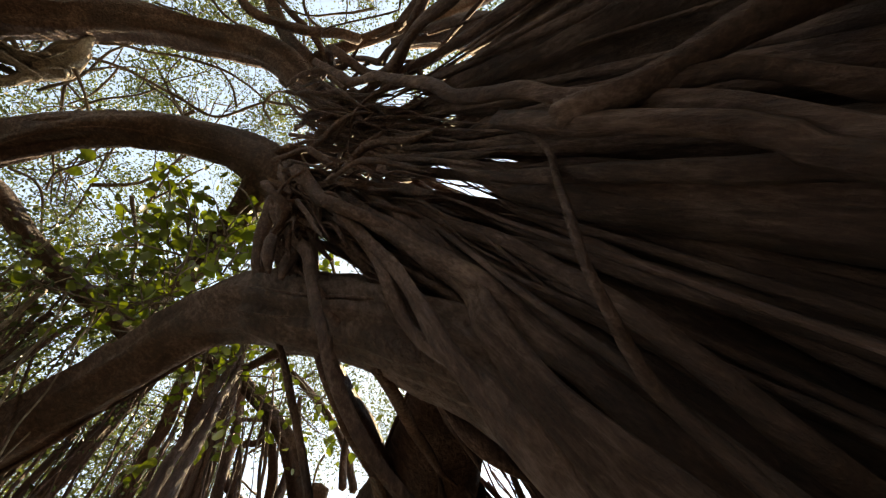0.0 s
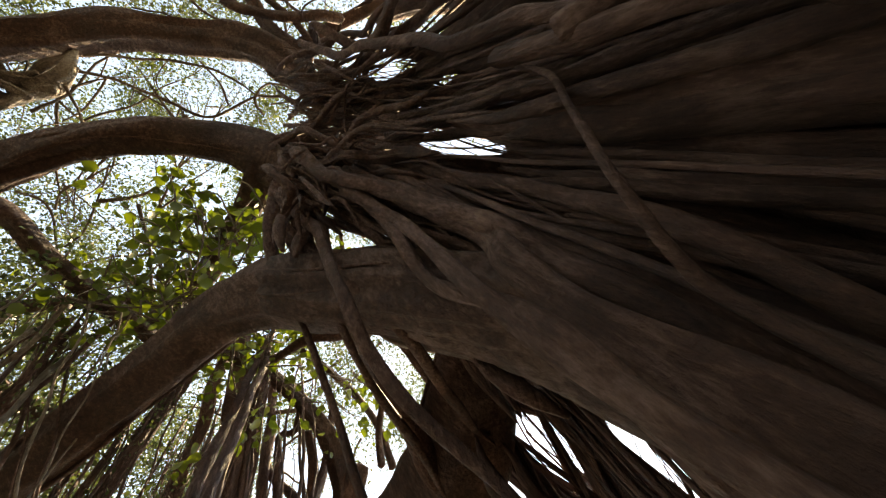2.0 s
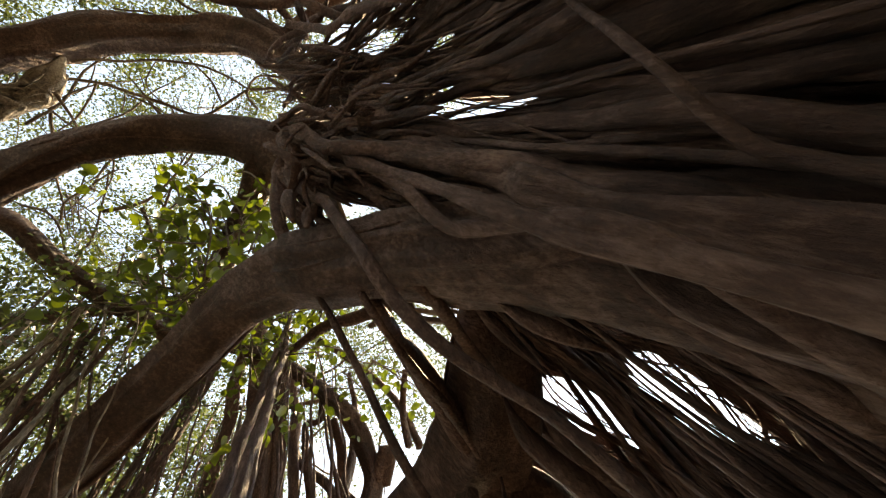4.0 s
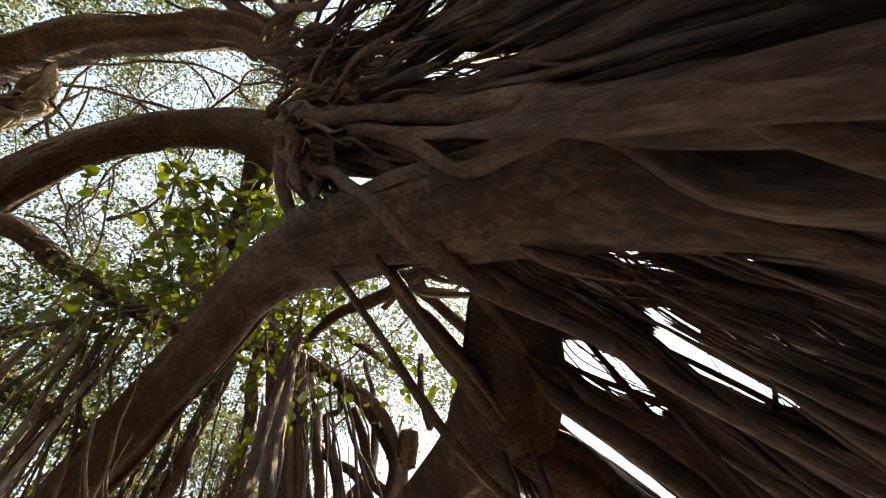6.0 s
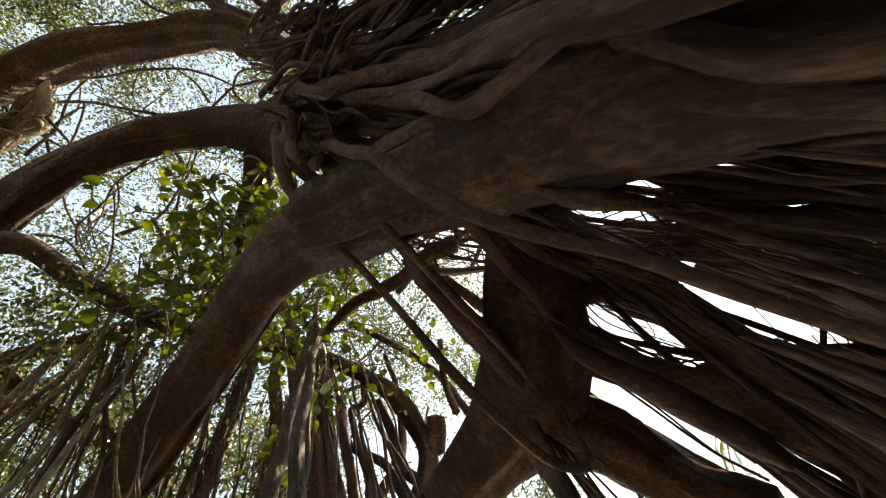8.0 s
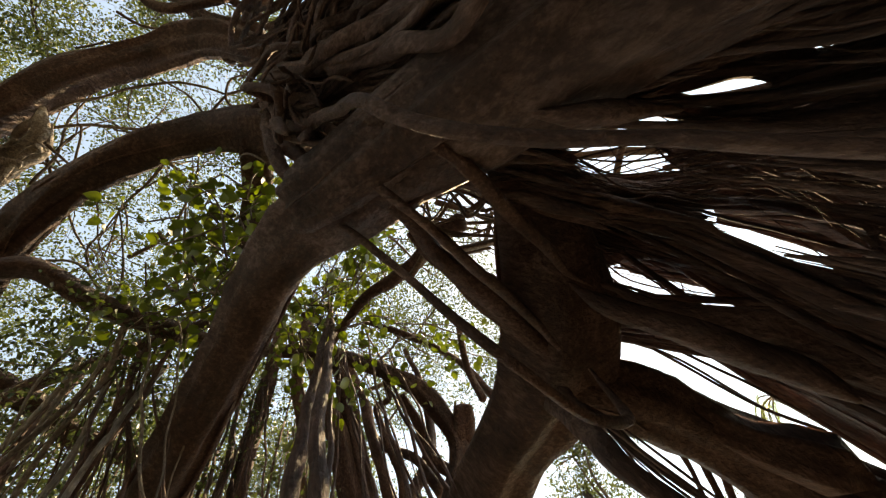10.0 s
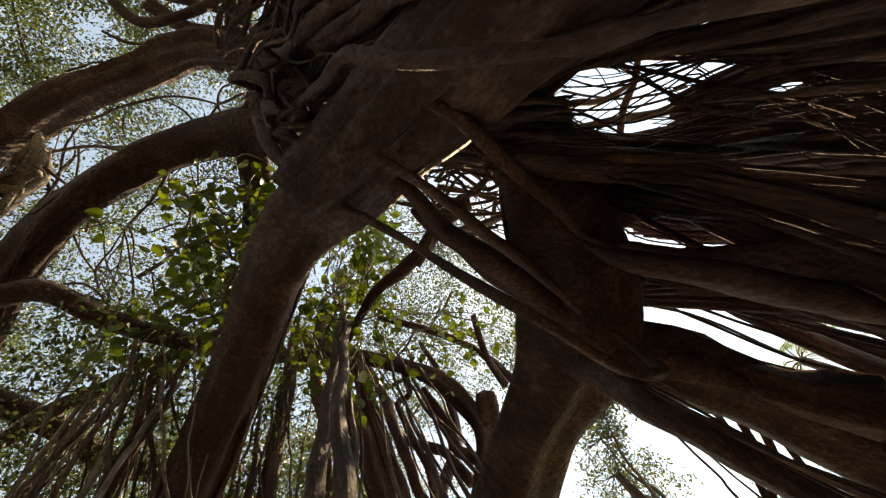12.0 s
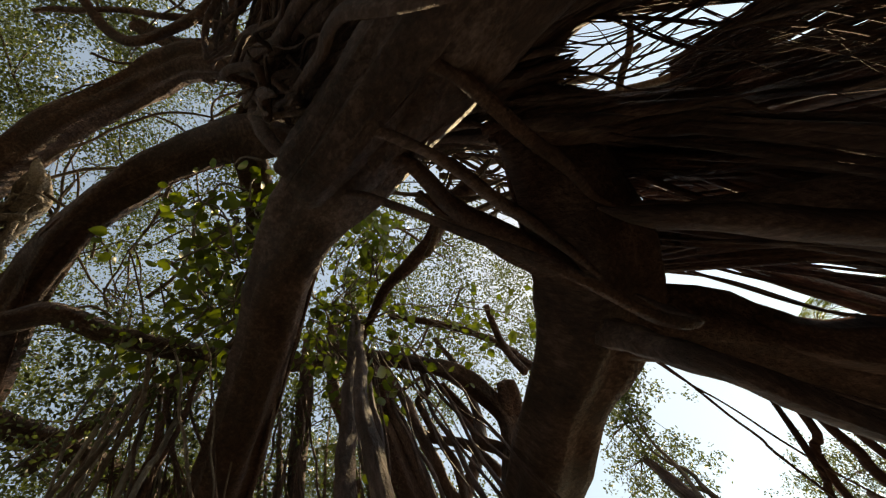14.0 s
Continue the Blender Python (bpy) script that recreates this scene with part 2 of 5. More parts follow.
stem([(-0.5, 1.12, 4.45, 0.19), (-0.1, 1.09, 4, 0.205), (0.38, 1.0, 3.45, 0.21), (0.78, 0.92, 2.8, 0.19), (1.05, 0.86, 2.2, 0.18), (1.3, 0.9, 1.2, 0.26), (1.5, 1, -0.2, 0.45)], name="trunk", flute=0.12)
stem([(-1.6, 5.5, 4.9, 0.42), (-1.2, 4.95, 4.62, 0.37), (-0.8, 4.37, 4.47, 0.315), (-0.53, 4.04, 4.31, 0.3), (-0.16, 3.6, 4.16, 0.265), (0.09, 3.41, 4.07, 0.3), (0.42, 3.13, 4.02, 0.4), (0.66, 2.76, 4.02, 0.42), (0.9, 2.3, 4.2, 0.38), (1.2, 1.8, 4.55, 0.317), (1.31, 1.19, 4.82, 0.275)], name="trunk", flute=0.06)
stem([(0.3, 3.12, 4.0, 0.22), (0.45, 3.3, 3.88, 0.25), (0.75, 3.53, 3.7, 0.25), (0.94, 3.8, 3.58, 0.25), (1.13, 4.07, 3.41, 0.24), (1.3, 4.36, 3.2, 0.27), (1.5, 4.7, 2.9, 0.33), (1.75, 5.1, 2.2, 0.4), (1.9, 5.4, -0.2, 0.6)], name="trunk", flute=0.08)
stem([(1.05, -0.4, 5.2, 0.05), (1.3, -0.48, 4.6, 0.16), (1.55, -0.58, 3.8, 0.28), (1.75, -0.65, 2.8, 0.4), (2, -0.6, 1.4, 0.5), (2.2, -0.4, -0.2, 0.75)], name="trunk", flute=0.12)
stem([(0.9, 0.5, 4.9, 0.14), (1.7, 0.8, 3.6, 0.3), (2.1, 1.1, 2.6, 0.4), (2.4, 1.3, 1.4, 0.55), (2.5, 1.4, -0.2, 0.8)], name="trunk", flute=0.12)
stem([(0.86, 2.76, 4.33, 0.1), (1.28, 3.2, 3.9, 0.08), (1.6, 3.5, 3.65, 0.09), (1.85, 3.78, 3.4, 0.1), (2.15, 4.1, 3.0, 0.12), (2.45, 4.35, 2.38, 0.12), (2.7, 4.6, -0.1, 0.16)], name="trunk", flute=0.12)
stem([(2.44, -0.85, 5.06, 0.356), (2.21, -1.11, 5.85, 0.348), (1.95, -1.4, 6.42, 0.22), (1.6, -1.5, 7.02, 0.14), (1.25, -1.5, 7.6, 0.09)], name="limb", flute=0.12)
stem([(-0.41, -0.99, 8.32, 0.077), (0.31, -1.52, 8.53, 0.098), (1.25, -1.89, 8.54, 0.111), (2.36, -2.3, 8.57, 0.124), (3.53, -2.9, 8.55, 0.128)], name="limb")
stem([(-0.61, -2.73, 9.63, 0.096), (-0.37, -2.02, 9.23, 0.103), (-0.12, -1.58, 8.73, 0.108), (0.2, -1.19, 8.39, 0.115)], name="limb")
# broken side limbs, with sunlight painted into their pale bark
stem([(-4.44, -0.68, 8, 0.07), (-3.94, -0.82, 7.98, 0.075), (-3.55, -0.84, 8.07, 0.06), (-3.27, -0.95, 8.17, 0.085), (-3.06, -1.0, 8.29, 0.08), (-2.89, -1.16, 8.33, 0.05), (-2.82, -1.27, 8.42, 0.02)], name="limb", flute=0.16, lumps=0.12, mat=PALE_SUNLIT, label="pale sunlit side limb with a broken end")
stem([(-4.28, -0.99, 7.82, 0.05), (-3.78, -1.15, 8, 0.06), (-3.4, -1.12, 8.2, 0.055), (-3.09, -1.3, 8.32, 0.075), (-2.92, -1.42, 8.48, 0.05), (-2.8, -1.59, 8.6, 0.025)], name="limb", flute=0.16, lumps=0.12, mat=PALE_SUNLIT)
stem([(-3.29, -1.02, 8.05, 0.048), (-3.09, -1.09, 8.13, 0.071), (-2.94, -1.17, 8.24, 0.094), (-2.83, -1.33, 8.31, 0.073), (-2.76, -1.48, 8.42, 0.03)], name="limb", flute=0.16, lumps=0.12, mat=PALE_SUNLIT)
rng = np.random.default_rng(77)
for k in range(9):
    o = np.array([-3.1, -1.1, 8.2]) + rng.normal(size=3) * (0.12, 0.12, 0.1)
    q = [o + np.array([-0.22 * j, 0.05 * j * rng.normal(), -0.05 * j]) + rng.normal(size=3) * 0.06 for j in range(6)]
    stem([(*p, rng.uniform(0.018, 0.05)) for p in q], name="limb", flute=0.2, lumps=0.2, wobble=0.05, mat=PALE_SUNLIT)
stem([(-0.84, -3.25, 9.06, 0.06), (-0.88, -2.53, 8.84, 0.065), (-0.72, -2.01, 8.66, 0.07), (-0.06, -1.81, 8.47, 0.07), (0.8, -1.71, 8.28, 0.08)], name="limb", wobble=0.06)
stem([(-1.52, -3.31, 9.21, 0.04), (-0.77, -2.76, 8.9, 0.045), (-0.12, -2.09, 8.57, 0.05), (0.36, -1.24, 8.22, 0.06)], name="limb", wobble=0.06)
stem([(-3.85, -0.3, 7.22, 0.07), (-3.31, -0.21, 7.21, 0.079), (-2.8, -0.31, 7.13, 0.08), (-2.38, -0.32, 7.11, 0.069), (-1.95, -0.27, 7.12, 0.052)], name="limb", flute=0.14)
stem([(-3.71, 0.22, 6.95, 0.074), (-3.22, 0.05, 7.03, 0.084), (-2.87, -0.02, 7.05, 0.074), (-2.46, -0.11, 7.08, 0.057)], name="limb", flute=0.14)
stem([(-2.52, 2.14, 7.21, 0.146), (-1.73, 1.59, 7.24, 0.157), (-1.17, 0.97, 7.1, 0.167), (-0.86, 0.59, 6.9, 0.168), (-0.61, 0.27, 6.76, 0.177), (-0.26, 0.06, 6.69, 0.157), (0.1, 0.1, 6.6, 0.055)], name="limb")



# ---- gaps between the stems, each a cone of open air from one point to another ----
GAPS_EARLY = [(0.07, 0.40, 2.60, 0.40, 1.61, 6.76), (0.15, 0.42, 2.58, 0.78, 1.71, 6.68), (0.13, 0.75, 2.42, 0.70, 3.28, 5.90), (0.02, 0.81, 2.38, 0.18, 3.60, 5.71), (0.39, 0.87, 2.22, 1.91, 3.90, 4.94), (0.41, 0.92, 2.16, 2.01, 4.10, 4.65), (0.54, 0.87, 2.11, 2.65, 3.88, 4.44), (0.64, 0.87, 2.02, 3.10, 3.86, 3.99), (0.34, 0.11, 2.59, 1.67, 0.24, 6.73), (0.40, 0.14, 2.57, 1.96, 0.38, 6.62), (0.52, 0.06, 2.51, 2.54, 0.03, 6.36), (0.28, -0.22, 2.57, 1.38, -1.35, 6.62), (0.15, -0.20, 2.60, 0.76, -1.25, 6.78)]
GAPS_FORK = [(0.08, 0.52, 2.62, 0.70, 1.52, 6.80), (-0.09, 0.82, 2.51, -0.11, 2.96, 6.30), (0.06, 0.95, 2.41, 0.61, 3.60, 5.82), (0.32, 1.04, 2.25, 1.84, 4.01, 5.04), (0.39, 1.11, 2.12, 2.18, 4.34, 4.42), (0.55, 0.97, 2.15, 2.92, 3.70, 4.57), (0.58, 1.00, 2.09, 3.06, 3.80, 4.30), (0.62, 1.01, 2.02, 3.26, 3.87, 3.96), (0.53, 1.02, 2.10, 2.87, 3.92, 4.35), (0.37, 0.06, 2.55, 2.08, -0.68, 6.48), (0.26, 0.26, 2.61, 1.54, 0.26, 6.77), (0.44, 0.29, 2.53, 2.42, 0.42, 6.41), (-0.01, 0.87, 2.48, 0.28, 3.21, 6.14)]
GAPS_MID = [(-0.07, 1.01, 2.55, 0.52, 2.88, 6.43), (-0.02, 1.05, 2.51, 0.76, 3.10, 6.27), (0.35, 1.30, 2.13, 2.51, 4.29, 4.44), (0.20, 1.39, 2.13, 1.79, 4.71, 4.45), (0.24, 1.43, 2.03, 2.02, 4.89, 3.97), (0.25, 1.24, 2.28, 2.04, 3.99, 5.13), (0.18, 0.44, 2.59, 1.73, 0.18, 6.65), (0.33, 0.47, 2.53, 2.44, 0.32, 6.33), (0.07, 0.25, 2.60, 1.17, -0.75, 6.69), (0.22, 0.28, 2.56, 1.90, -0.62, 6.47), (0.47, 1.28, 2.02, 3.11, 4.16, 3.93)]
GAPS_LATER = [(-0.12, 1.03, 2.59, 0.45, 2.67, 6.58), (-0.00, 1.04, 2.56, 1.03, 2.70, 6.44), (0.23, 1.33, 2.26, 2.14, 4.10, 5.03), (0.14, 1.32, 2.32, 1.72, 4.07, 5.30), (0.43, 1.31, 2.10, 3.10, 4.00, 4.24), (0.46, 1.34, 2.02, 3.23, 4.15, 3.85), (-0.10, 1.52, 2.20, 0.58, 4.99, 4.74), (0.11, 1.43, 2.22, 1.59, 4.59, 4.83), (0.19, 1.50, 2.08, 1.97, 4.89, 4.13), (0.17, 0.45, 2.59, 1.84, -0.11, 6.56), (-0.00, 0.32, 2.62, 1.02, -0.73, 6.71), (0.28, 0.53, 2.54, 2.37, 0.27, 6.35)]
GAPS_SLANT = [(0.46, 1.38, 2.09, 3.32, 3.92, 4.16), (0.41, 1.36, 2.17, 3.10, 3.84, 4.52), (0.20, 1.42, 2.30, 2.07, 4.11, 5.16), (0.27, 1.46, 2.21, 2.39, 4.32, 4.70), (0.17, 1.55, 2.17, 1.91, 4.77, 4.52), (0.22, 1.61, 2.04, 2.17, 5.02, 3.90), (-0.11, 1.62, 2.22, 0.60, 5.07, 4.78), (0.18, 0.53, 2.58, 1.97, -0.12, 6.49), (0.02, 1.08, 2.59, 1.23, 2.51, 6.51)]
GAPS_LOW = [(-0.03, 1.13, 2.65, 1.13, 2.46, 6.62), (0.22, 1.44, 2.36, 2.30, 3.94, 5.24), (0.27, 1.48, 2.27, 2.55, 4.17, 4.82), (0.39, 1.45, 2.19, 3.11, 4.00, 4.42), (0.44, 1.45, 2.12, 3.34, 4.01, 4.10), (0.18, 1.64, 2.15, 2.13, 4.92, 4.25), (0.19, 1.69, 2.05, 2.16, 5.18, 3.75), (-0.12, 1.69, 2.26, 0.66, 5.16, 4.76), (0.12, 1.58, 2.28, 1.83, 4.63, 4.87)]
GAPS_WINDOW = [(0.31, 1.33, 2.54, 2.96, 2.37, 5.83), (0.40, 1.36, 2.45, 3.40, 2.52, 5.39), (0.38, 1.41, 2.45, 3.30, 2.73, 5.39), (0.50, 1.28, 2.37, 3.84, 2.14, 5.02), (0.55, 1.31, 2.29, 4.10, 2.26, 4.62), (0.07, 1.27, 2.71, 1.80, 2.10, 6.61), (-0.10, 1.33, 2.75, 0.99, 2.35, 6.84), (0.28, 1.73, 2.32, 2.80, 4.30, 4.77), (0.24, 1.71, 2.38, 2.61, 4.20, 5.04), (-0.22, 1.94, 2.39, 0.39, 5.30, 5.08), (-0.07, 1.97, 2.30, 1.12, 5.42, 4.67), (0.03, 2.03, 2.12, 1.59, 5.72, 3.82)]
GAPS_SLIT = [(0.31, 1.31, 2.56, 3.14, 2.00, 5.79), (0.30, 1.39, 2.55, 3.09, 2.37, 5.74), (0.39, 1.42, 2.45, 3.50, 2.49, 5.30), (0.45, 1.35, 2.40, 3.81, 2.15, 5.04), (0.50, 1.37, 2.33, 4.02, 2.25, 4.73), (0.19, 1.78, 2.42, 2.57, 4.21, 5.12), (0.08, 1.90, 2.38, 2.04, 4.81, 4.96), (0.09, 1.96, 2.29, 2.09, 5.11, 4.54), (0.15, 1.92, 2.29, 2.37, 4.92, 4.54), (-0.22, 2.05, 2.36, 0.57, 5.51, 4.87), (-0.04, 2.08, 2.22, 1.44, 5.67, 4.18), (-0.13, 1.53, 2.74, 1.01, 3.02, 6.66)]
GAPS_ARCH = [(-0.02, 1.92, 2.50, 1.79, 4.63, 5.39), (0.02, 1.98, 2.41, 2.01, 4.90, 4.95), (0.09, 2.02, 2.29, 2.33, 5.10, 4.39), (0.10, 2.07, 2.20, 2.38, 5.32, 3.97), (-0.12, 2.15, 2.27, 1.32, 5.73, 4.29), (-0.20, 2.11, 2.39, 0.92, 5.50, 4.87), (0.27, 1.34, 2.58, 3.18, 1.84, 5.78), (0.36, 1.43, 2.47, 3.60, 2.25, 5.25), (0.22, 1.45, 2.60, 2.93, 2.36, 5.87), (0.27, 1.53, 2.52, 3.20, 2.75, 5.50), (-0.08, 2.19, 2.17, 1.52, 5.88, 3.82)]
GAPS_LAST = [(-0.03, 2.00, 2.47, 2.11, 4.72, 5.10), (0.00, 2.07, 2.36, 2.27, 5.03, 4.60), (0.04, 2.11, 2.27, 2.42, 5.21, 4.15), (-0.27, 2.17, 2.42, 0.98, 5.53, 4.89), (-0.23, 2.22, 2.33, 1.13, 5.77, 4.43), (-0.15, 2.23, 2.26, 1.52, 5.79, 4.10), (0.18, 1.47, 2.60, 3.12, 2.15, 5.73), (0.20, 1.56, 2.56, 3.19, 2.60, 5.54), (0.32, 1.51, 2.42, 3.79, 2.38, 4.90), (-0.22, 1.60, 2.81, 1.21, 2.80, 6.74), (0.19, 1.39, 2.60, 3.18, 1.80, 5.73)]
GAPS_WIDE_A = [(0.55, 0.98, 2.14, 2.94, 3.74, 4.51, 2), (0.58, 1.01, 2.07, 3.09, 3.88, 4.17, 2), (0.61, 1.04, 1.99, 3.23, 3.99, 3.81, 2), (0.32, 1.04, 2.25, 1.84, 4.01, 5.04, 2), (0.39, 1.11, 2.12, 2.18, 4.34, 4.42, 2), (0.30, 1.34, 2.56, 3.09, 2.12, 5.81, 2.2), (0.39, 1.41, 2.45, 3.51, 2.46, 5.29, 2.2), (0.36, 1.43, 2.47, 3.60, 2.25, 5.25, 1.6), (0.25, 1.48, 2.56, 3.08, 2.50, 5.70, 1.6), (0.39, 1.37, 2.46, 3.32, 2.59, 5.43, 2.2), (0.31, 1.34, 2.54, 2.95, 2.40, 5.83, 2), (0.44, 1.33, 2.06, 3.17, 4.08, 4.04, 1.6), (0.41, 1.29, 2.14, 3.02, 3.90, 4.45, 1.6), (0.45, 1.38, 2.10, 3.27, 3.95, 4.20, 1.8)]
GAPS_WIDE_B = [(0.47, 1.42, 2.03, 3.35, 4.10, 3.86, 2), (0.34, 1.31, 2.13, 2.49, 4.31, 4.42, 1.5), (0.28, 1.47, 2.28, 2.59, 4.12, 4.84, 1.6), (0.39, 1.45, 2.18, 3.12, 4.03, 4.37, 1.5), (0.42, 1.46, 2.13, 3.28, 4.06, 4.12, 1.6), (0.53, 1.29, 2.32, 4.01, 2.19, 4.77, 1.8), (0.32, 1.52, 2.42, 3.80, 2.39, 4.88, 1.8), (0.18, 1.47, 2.60, 3.12, 2.15, 5.73, 1.4), (0.20, 1.56, 2.56, 3.19, 2.60, 5.54, 1.4), (0.20, 1.40, 2.59, 3.22, 1.82, 5.69, 1.5), (0.39, 0.87, 2.21, 1.94, 3.90, 4.93, 2), (0.40, 0.92, 2.15, 1.99, 4.13, 4.62, 2), (0.46, 1.35, 2.39, 3.84, 2.18, 5.01, 1.5), (0.19, 1.64, 2.14, 2.17, 4.91, 4.21, 1.8)]
GAPS_FINE_A = [(0.24, 1.72, 2.43, 2.79, 3.92, 5.17, 0.5), (0.49, 1.54, 2.25, 3.97, 3.10, 4.34, 0.5), (0.48, 1.57, 2.24, 3.96, 3.23, 4.26, 0.4), (0.44, 1.46, 2.37, 3.74, 2.69, 4.92, 0.4), (0.38, 1.72, 2.26, 3.48, 3.94, 4.36, 0.4), (0.37, 1.71, 2.29, 3.41, 3.87, 4.52, 0.4), (0.35, 1.70, 2.34, 3.55, 3.56, 4.62, 0.4), (0.38, 1.74, 2.26, 3.69, 3.75, 4.23, 0.4), (0.37, 1.80, 2.19, 3.67, 4.06, 3.91, 0.5), (0.47, 1.63, 2.18, 4.14, 3.23, 3.88, 0.5), (0.46, 1.55, 2.27, 4.09, 2.82, 4.30, 0.4), (0.35, 1.23, 2.41, 2.92, 2.94, 5.46, 0.6), (0.42, 1.26, 2.32, 3.27, 3.11, 5.03, 0.5), (0.63, 1.18, 2.08, 4.27, 2.71, 3.90, 0.4)]
GAPS_FINE_B = [(0.62, 1.23, 2.06, 4.20, 2.98, 3.79, 0.5), (0.45, 1.49, 2.04, 3.41, 4.21, 3.70, 0.5), (0.40, 1.58, 1.97, 3.18, 4.61, 3.38, 0.5), (0.44, 1.63, 2.23, 3.58, 3.79, 4.32, 0.4), (0.42, 1.71, 2.17, 3.46, 4.18, 4.07, 0.4), (0.43, 1.73, 2.12, 3.51, 4.30, 3.80, 0.4), (0.21, 1.88, 2.20, 2.49, 5.02, 4.18, 0.6), (0.54, 1.48, 2.19, 4.06, 3.11, 4.17, 0.4), (0.60, 1.44, 2.13, 4.31, 2.90, 3.85, 0.5), (0.60, 1.28, 2.22, 4.33, 2.12, 4.29, 0.6), (0.54, 1.25, 2.32, 4.07, 2.00, 4.76, 0.5), (0.39, 1.30, 2.48, 3.34, 2.21, 5.55, 0.5), (0.15, 1.85, 2.43, 2.98, 4.01, 4.94, 0.6), (0.14, 1.89, 2.42, 2.91, 4.17, 4.87, 0.6)]
GAPS_FINE_C = [(0.03, 1.81, 2.58, 2.42, 3.78, 5.64, 0.4), (0.09, 2.04, 2.29, 2.70, 4.90, 4.28, 0.5), (0.11, 2.06, 2.24, 2.80, 4.98, 4.03, 0.5), (0.62, 1.10, 2.06, 3.99, 3.02, 4.03, 0.5), (0.65, 1.11, 1.98, 4.16, 3.04, 3.69, 0.5), (0.35, 1.09, 2.37, 2.72, 2.94, 5.51, 0.5), (0.49, 1.14, 2.17, 3.18, 3.50, 4.64, 0.5), (0.58, 1.21, 1.97, 3.61, 3.83, 3.65, 0.5), (0.56, 1.27, 1.88, 3.55, 4.13, 3.23, 0.5), (0.84, 0.12, 2.19, 4.32, -0.39, 4.75, 0.5), (0.58, 1.20, 2.10, 3.91, 3.07, 4.19, 0.5), (0.67, 1.12, 2.01, 4.32, 2.69, 3.79, 0.5)]
OPENINGS = [(np.array(g[:3]), np.array(g[3:6]), g[6] if len(g) > 6 else 1.0) for g in GAPS_EARLY + GAPS_FORK + GAPS_MID + GAPS_LATER + GAPS_SLANT + GAPS_LOW + GAPS_WINDOW + GAPS_SLIT + GAPS_ARCH + GAPS_LAST + GAPS_WIDE_A + GAPS_WIDE_B + GAPS_FINE_A + GAPS_FINE_B + GAPS_FINE_C]
GAP_NEAR, GAP_FAR = 0.02, 0.085


GAP_A, GAP_B = np.array([g[0] for g in OPENINGS]), np.array([g[1] for g in OPENINGS])
GAP_SIZE = np.array([g[2] for g in OPENINGS])[:, None]
GAP_LEN = np.linalg.norm(GAP_B - GAP_A, axis=1)
GAP_AXIS = (GAP_B - GAP_A) / GAP_LEN[:, None]
GAP_SIDE = np.cross(GAP_AXIS, (0, 0, 1.0))
GAP_SIDE /= np.linalg.norm(GAP_SIDE, axis=1)[:, None]


def in_gaps(p, r):
    """For each gap and each point: how far the point lies to the gap's side, how far it would have to, and whether it is inside."""
    w = p[None] - GAP_A[:, None]
    t = np.einsum("gpi,gi->gp", w, GAP_AXIS)
    rad = GAP_SIZE * (GAP_NEAR + (GAP_FAR - GAP_NEAR) * np.clip(t / GAP_LEN[:, None], 0, 1))
    h = np.einsum("gpi,gi->gp", w, GAP_SIDE)
    rest = np.maximum(0, (w ** 2).sum(-1) - t ** 2 - h ** 2)
    e = np.sqrt(np.maximum(0, 1 - rest / (rad * 1.3) ** 2)) * (rad + r)
    return h, e, (t > -0.3) & (t < GAP_LEN[:, None]) & (np.abs(h) < e)


def pushed(p, r):
    """A root's points led past the gaps in a soft bow."""
    p = spline(np.column_stack([p, np.full(len(p), r)]), 0.06)[:, :3]
    first = p.copy()
    for turn in range(6):
        h, e, bad = in_gaps(p, r)
        if not bad.any():
            break
        way = np.where((h * bad).sum(1) > 0, 1.0, -1.0)
        move = np.where(bad, way[:, None] * e - h, 0)
        k = np.abs(move).argmax(0)
        j = np.arange(len(p))
        p = p + move[k, j][:, None] * GAP_SIDE[k]
        for k in range(5):
            p[1:-1] = 0.5 * p[1:-1] + 0.25 * (p[2:] + p[:-2])
        shift = p - first
        far = np.linalg.norm(shift, axis=1)[:, None]
        p = first + shift * np.minimum(1, 0.35 / np.maximum(far, 1e-6))
    return p


def runs(p, r):
    """The stretches of a root that stay out of the gaps; at a gap it sinks into its neighbours."""
    bad = in_gaps(p, r * 0.85)[2].any(0)
    out, start = [], None
    for i in range(len(p) + 1):
        if i < len(p) and not bad[i]:
            start = i if start is None else start
        elif start is not None:
            if i - start >= 10:
                out.append((start, i))
            start = None
    return out


def strands(p, r, mass):
    """Lays a root of the mass through the points, past the gaps."""
    p = pushed(np.asarray(p), r)
    for a, b in runs(p, r):
        n = b - a
        pts = [(*p[a + i], r * (0.85 + 0.5 * (a + i) / len(p)) * min(1, 0.12 + (0.11 * i if a else 1)) * min(1, 0.12 + (0.11 * (n - 1 - i) if b < len(p) else 1))) for i in range(n)]
        root([q for i, q in enumerate(pts) if i % 3 == 0 or i > n - 2], ground=b == len(p), wobble=0.007, mass=mass)


def woven(points, **how):
    """A thick root whose course bows round the gaps."""
    full = spline(points, 0.1)
    p = pushed(np.array([q[:3] for q in points]), 0.8 * max(q[3] for q in points))
    k = np.linspace(0, len(full) - 1, len(p)).astype(int)
    root([(*q, full[i, 3]) for q, i in zip(p[::3], k[::3])], **how)


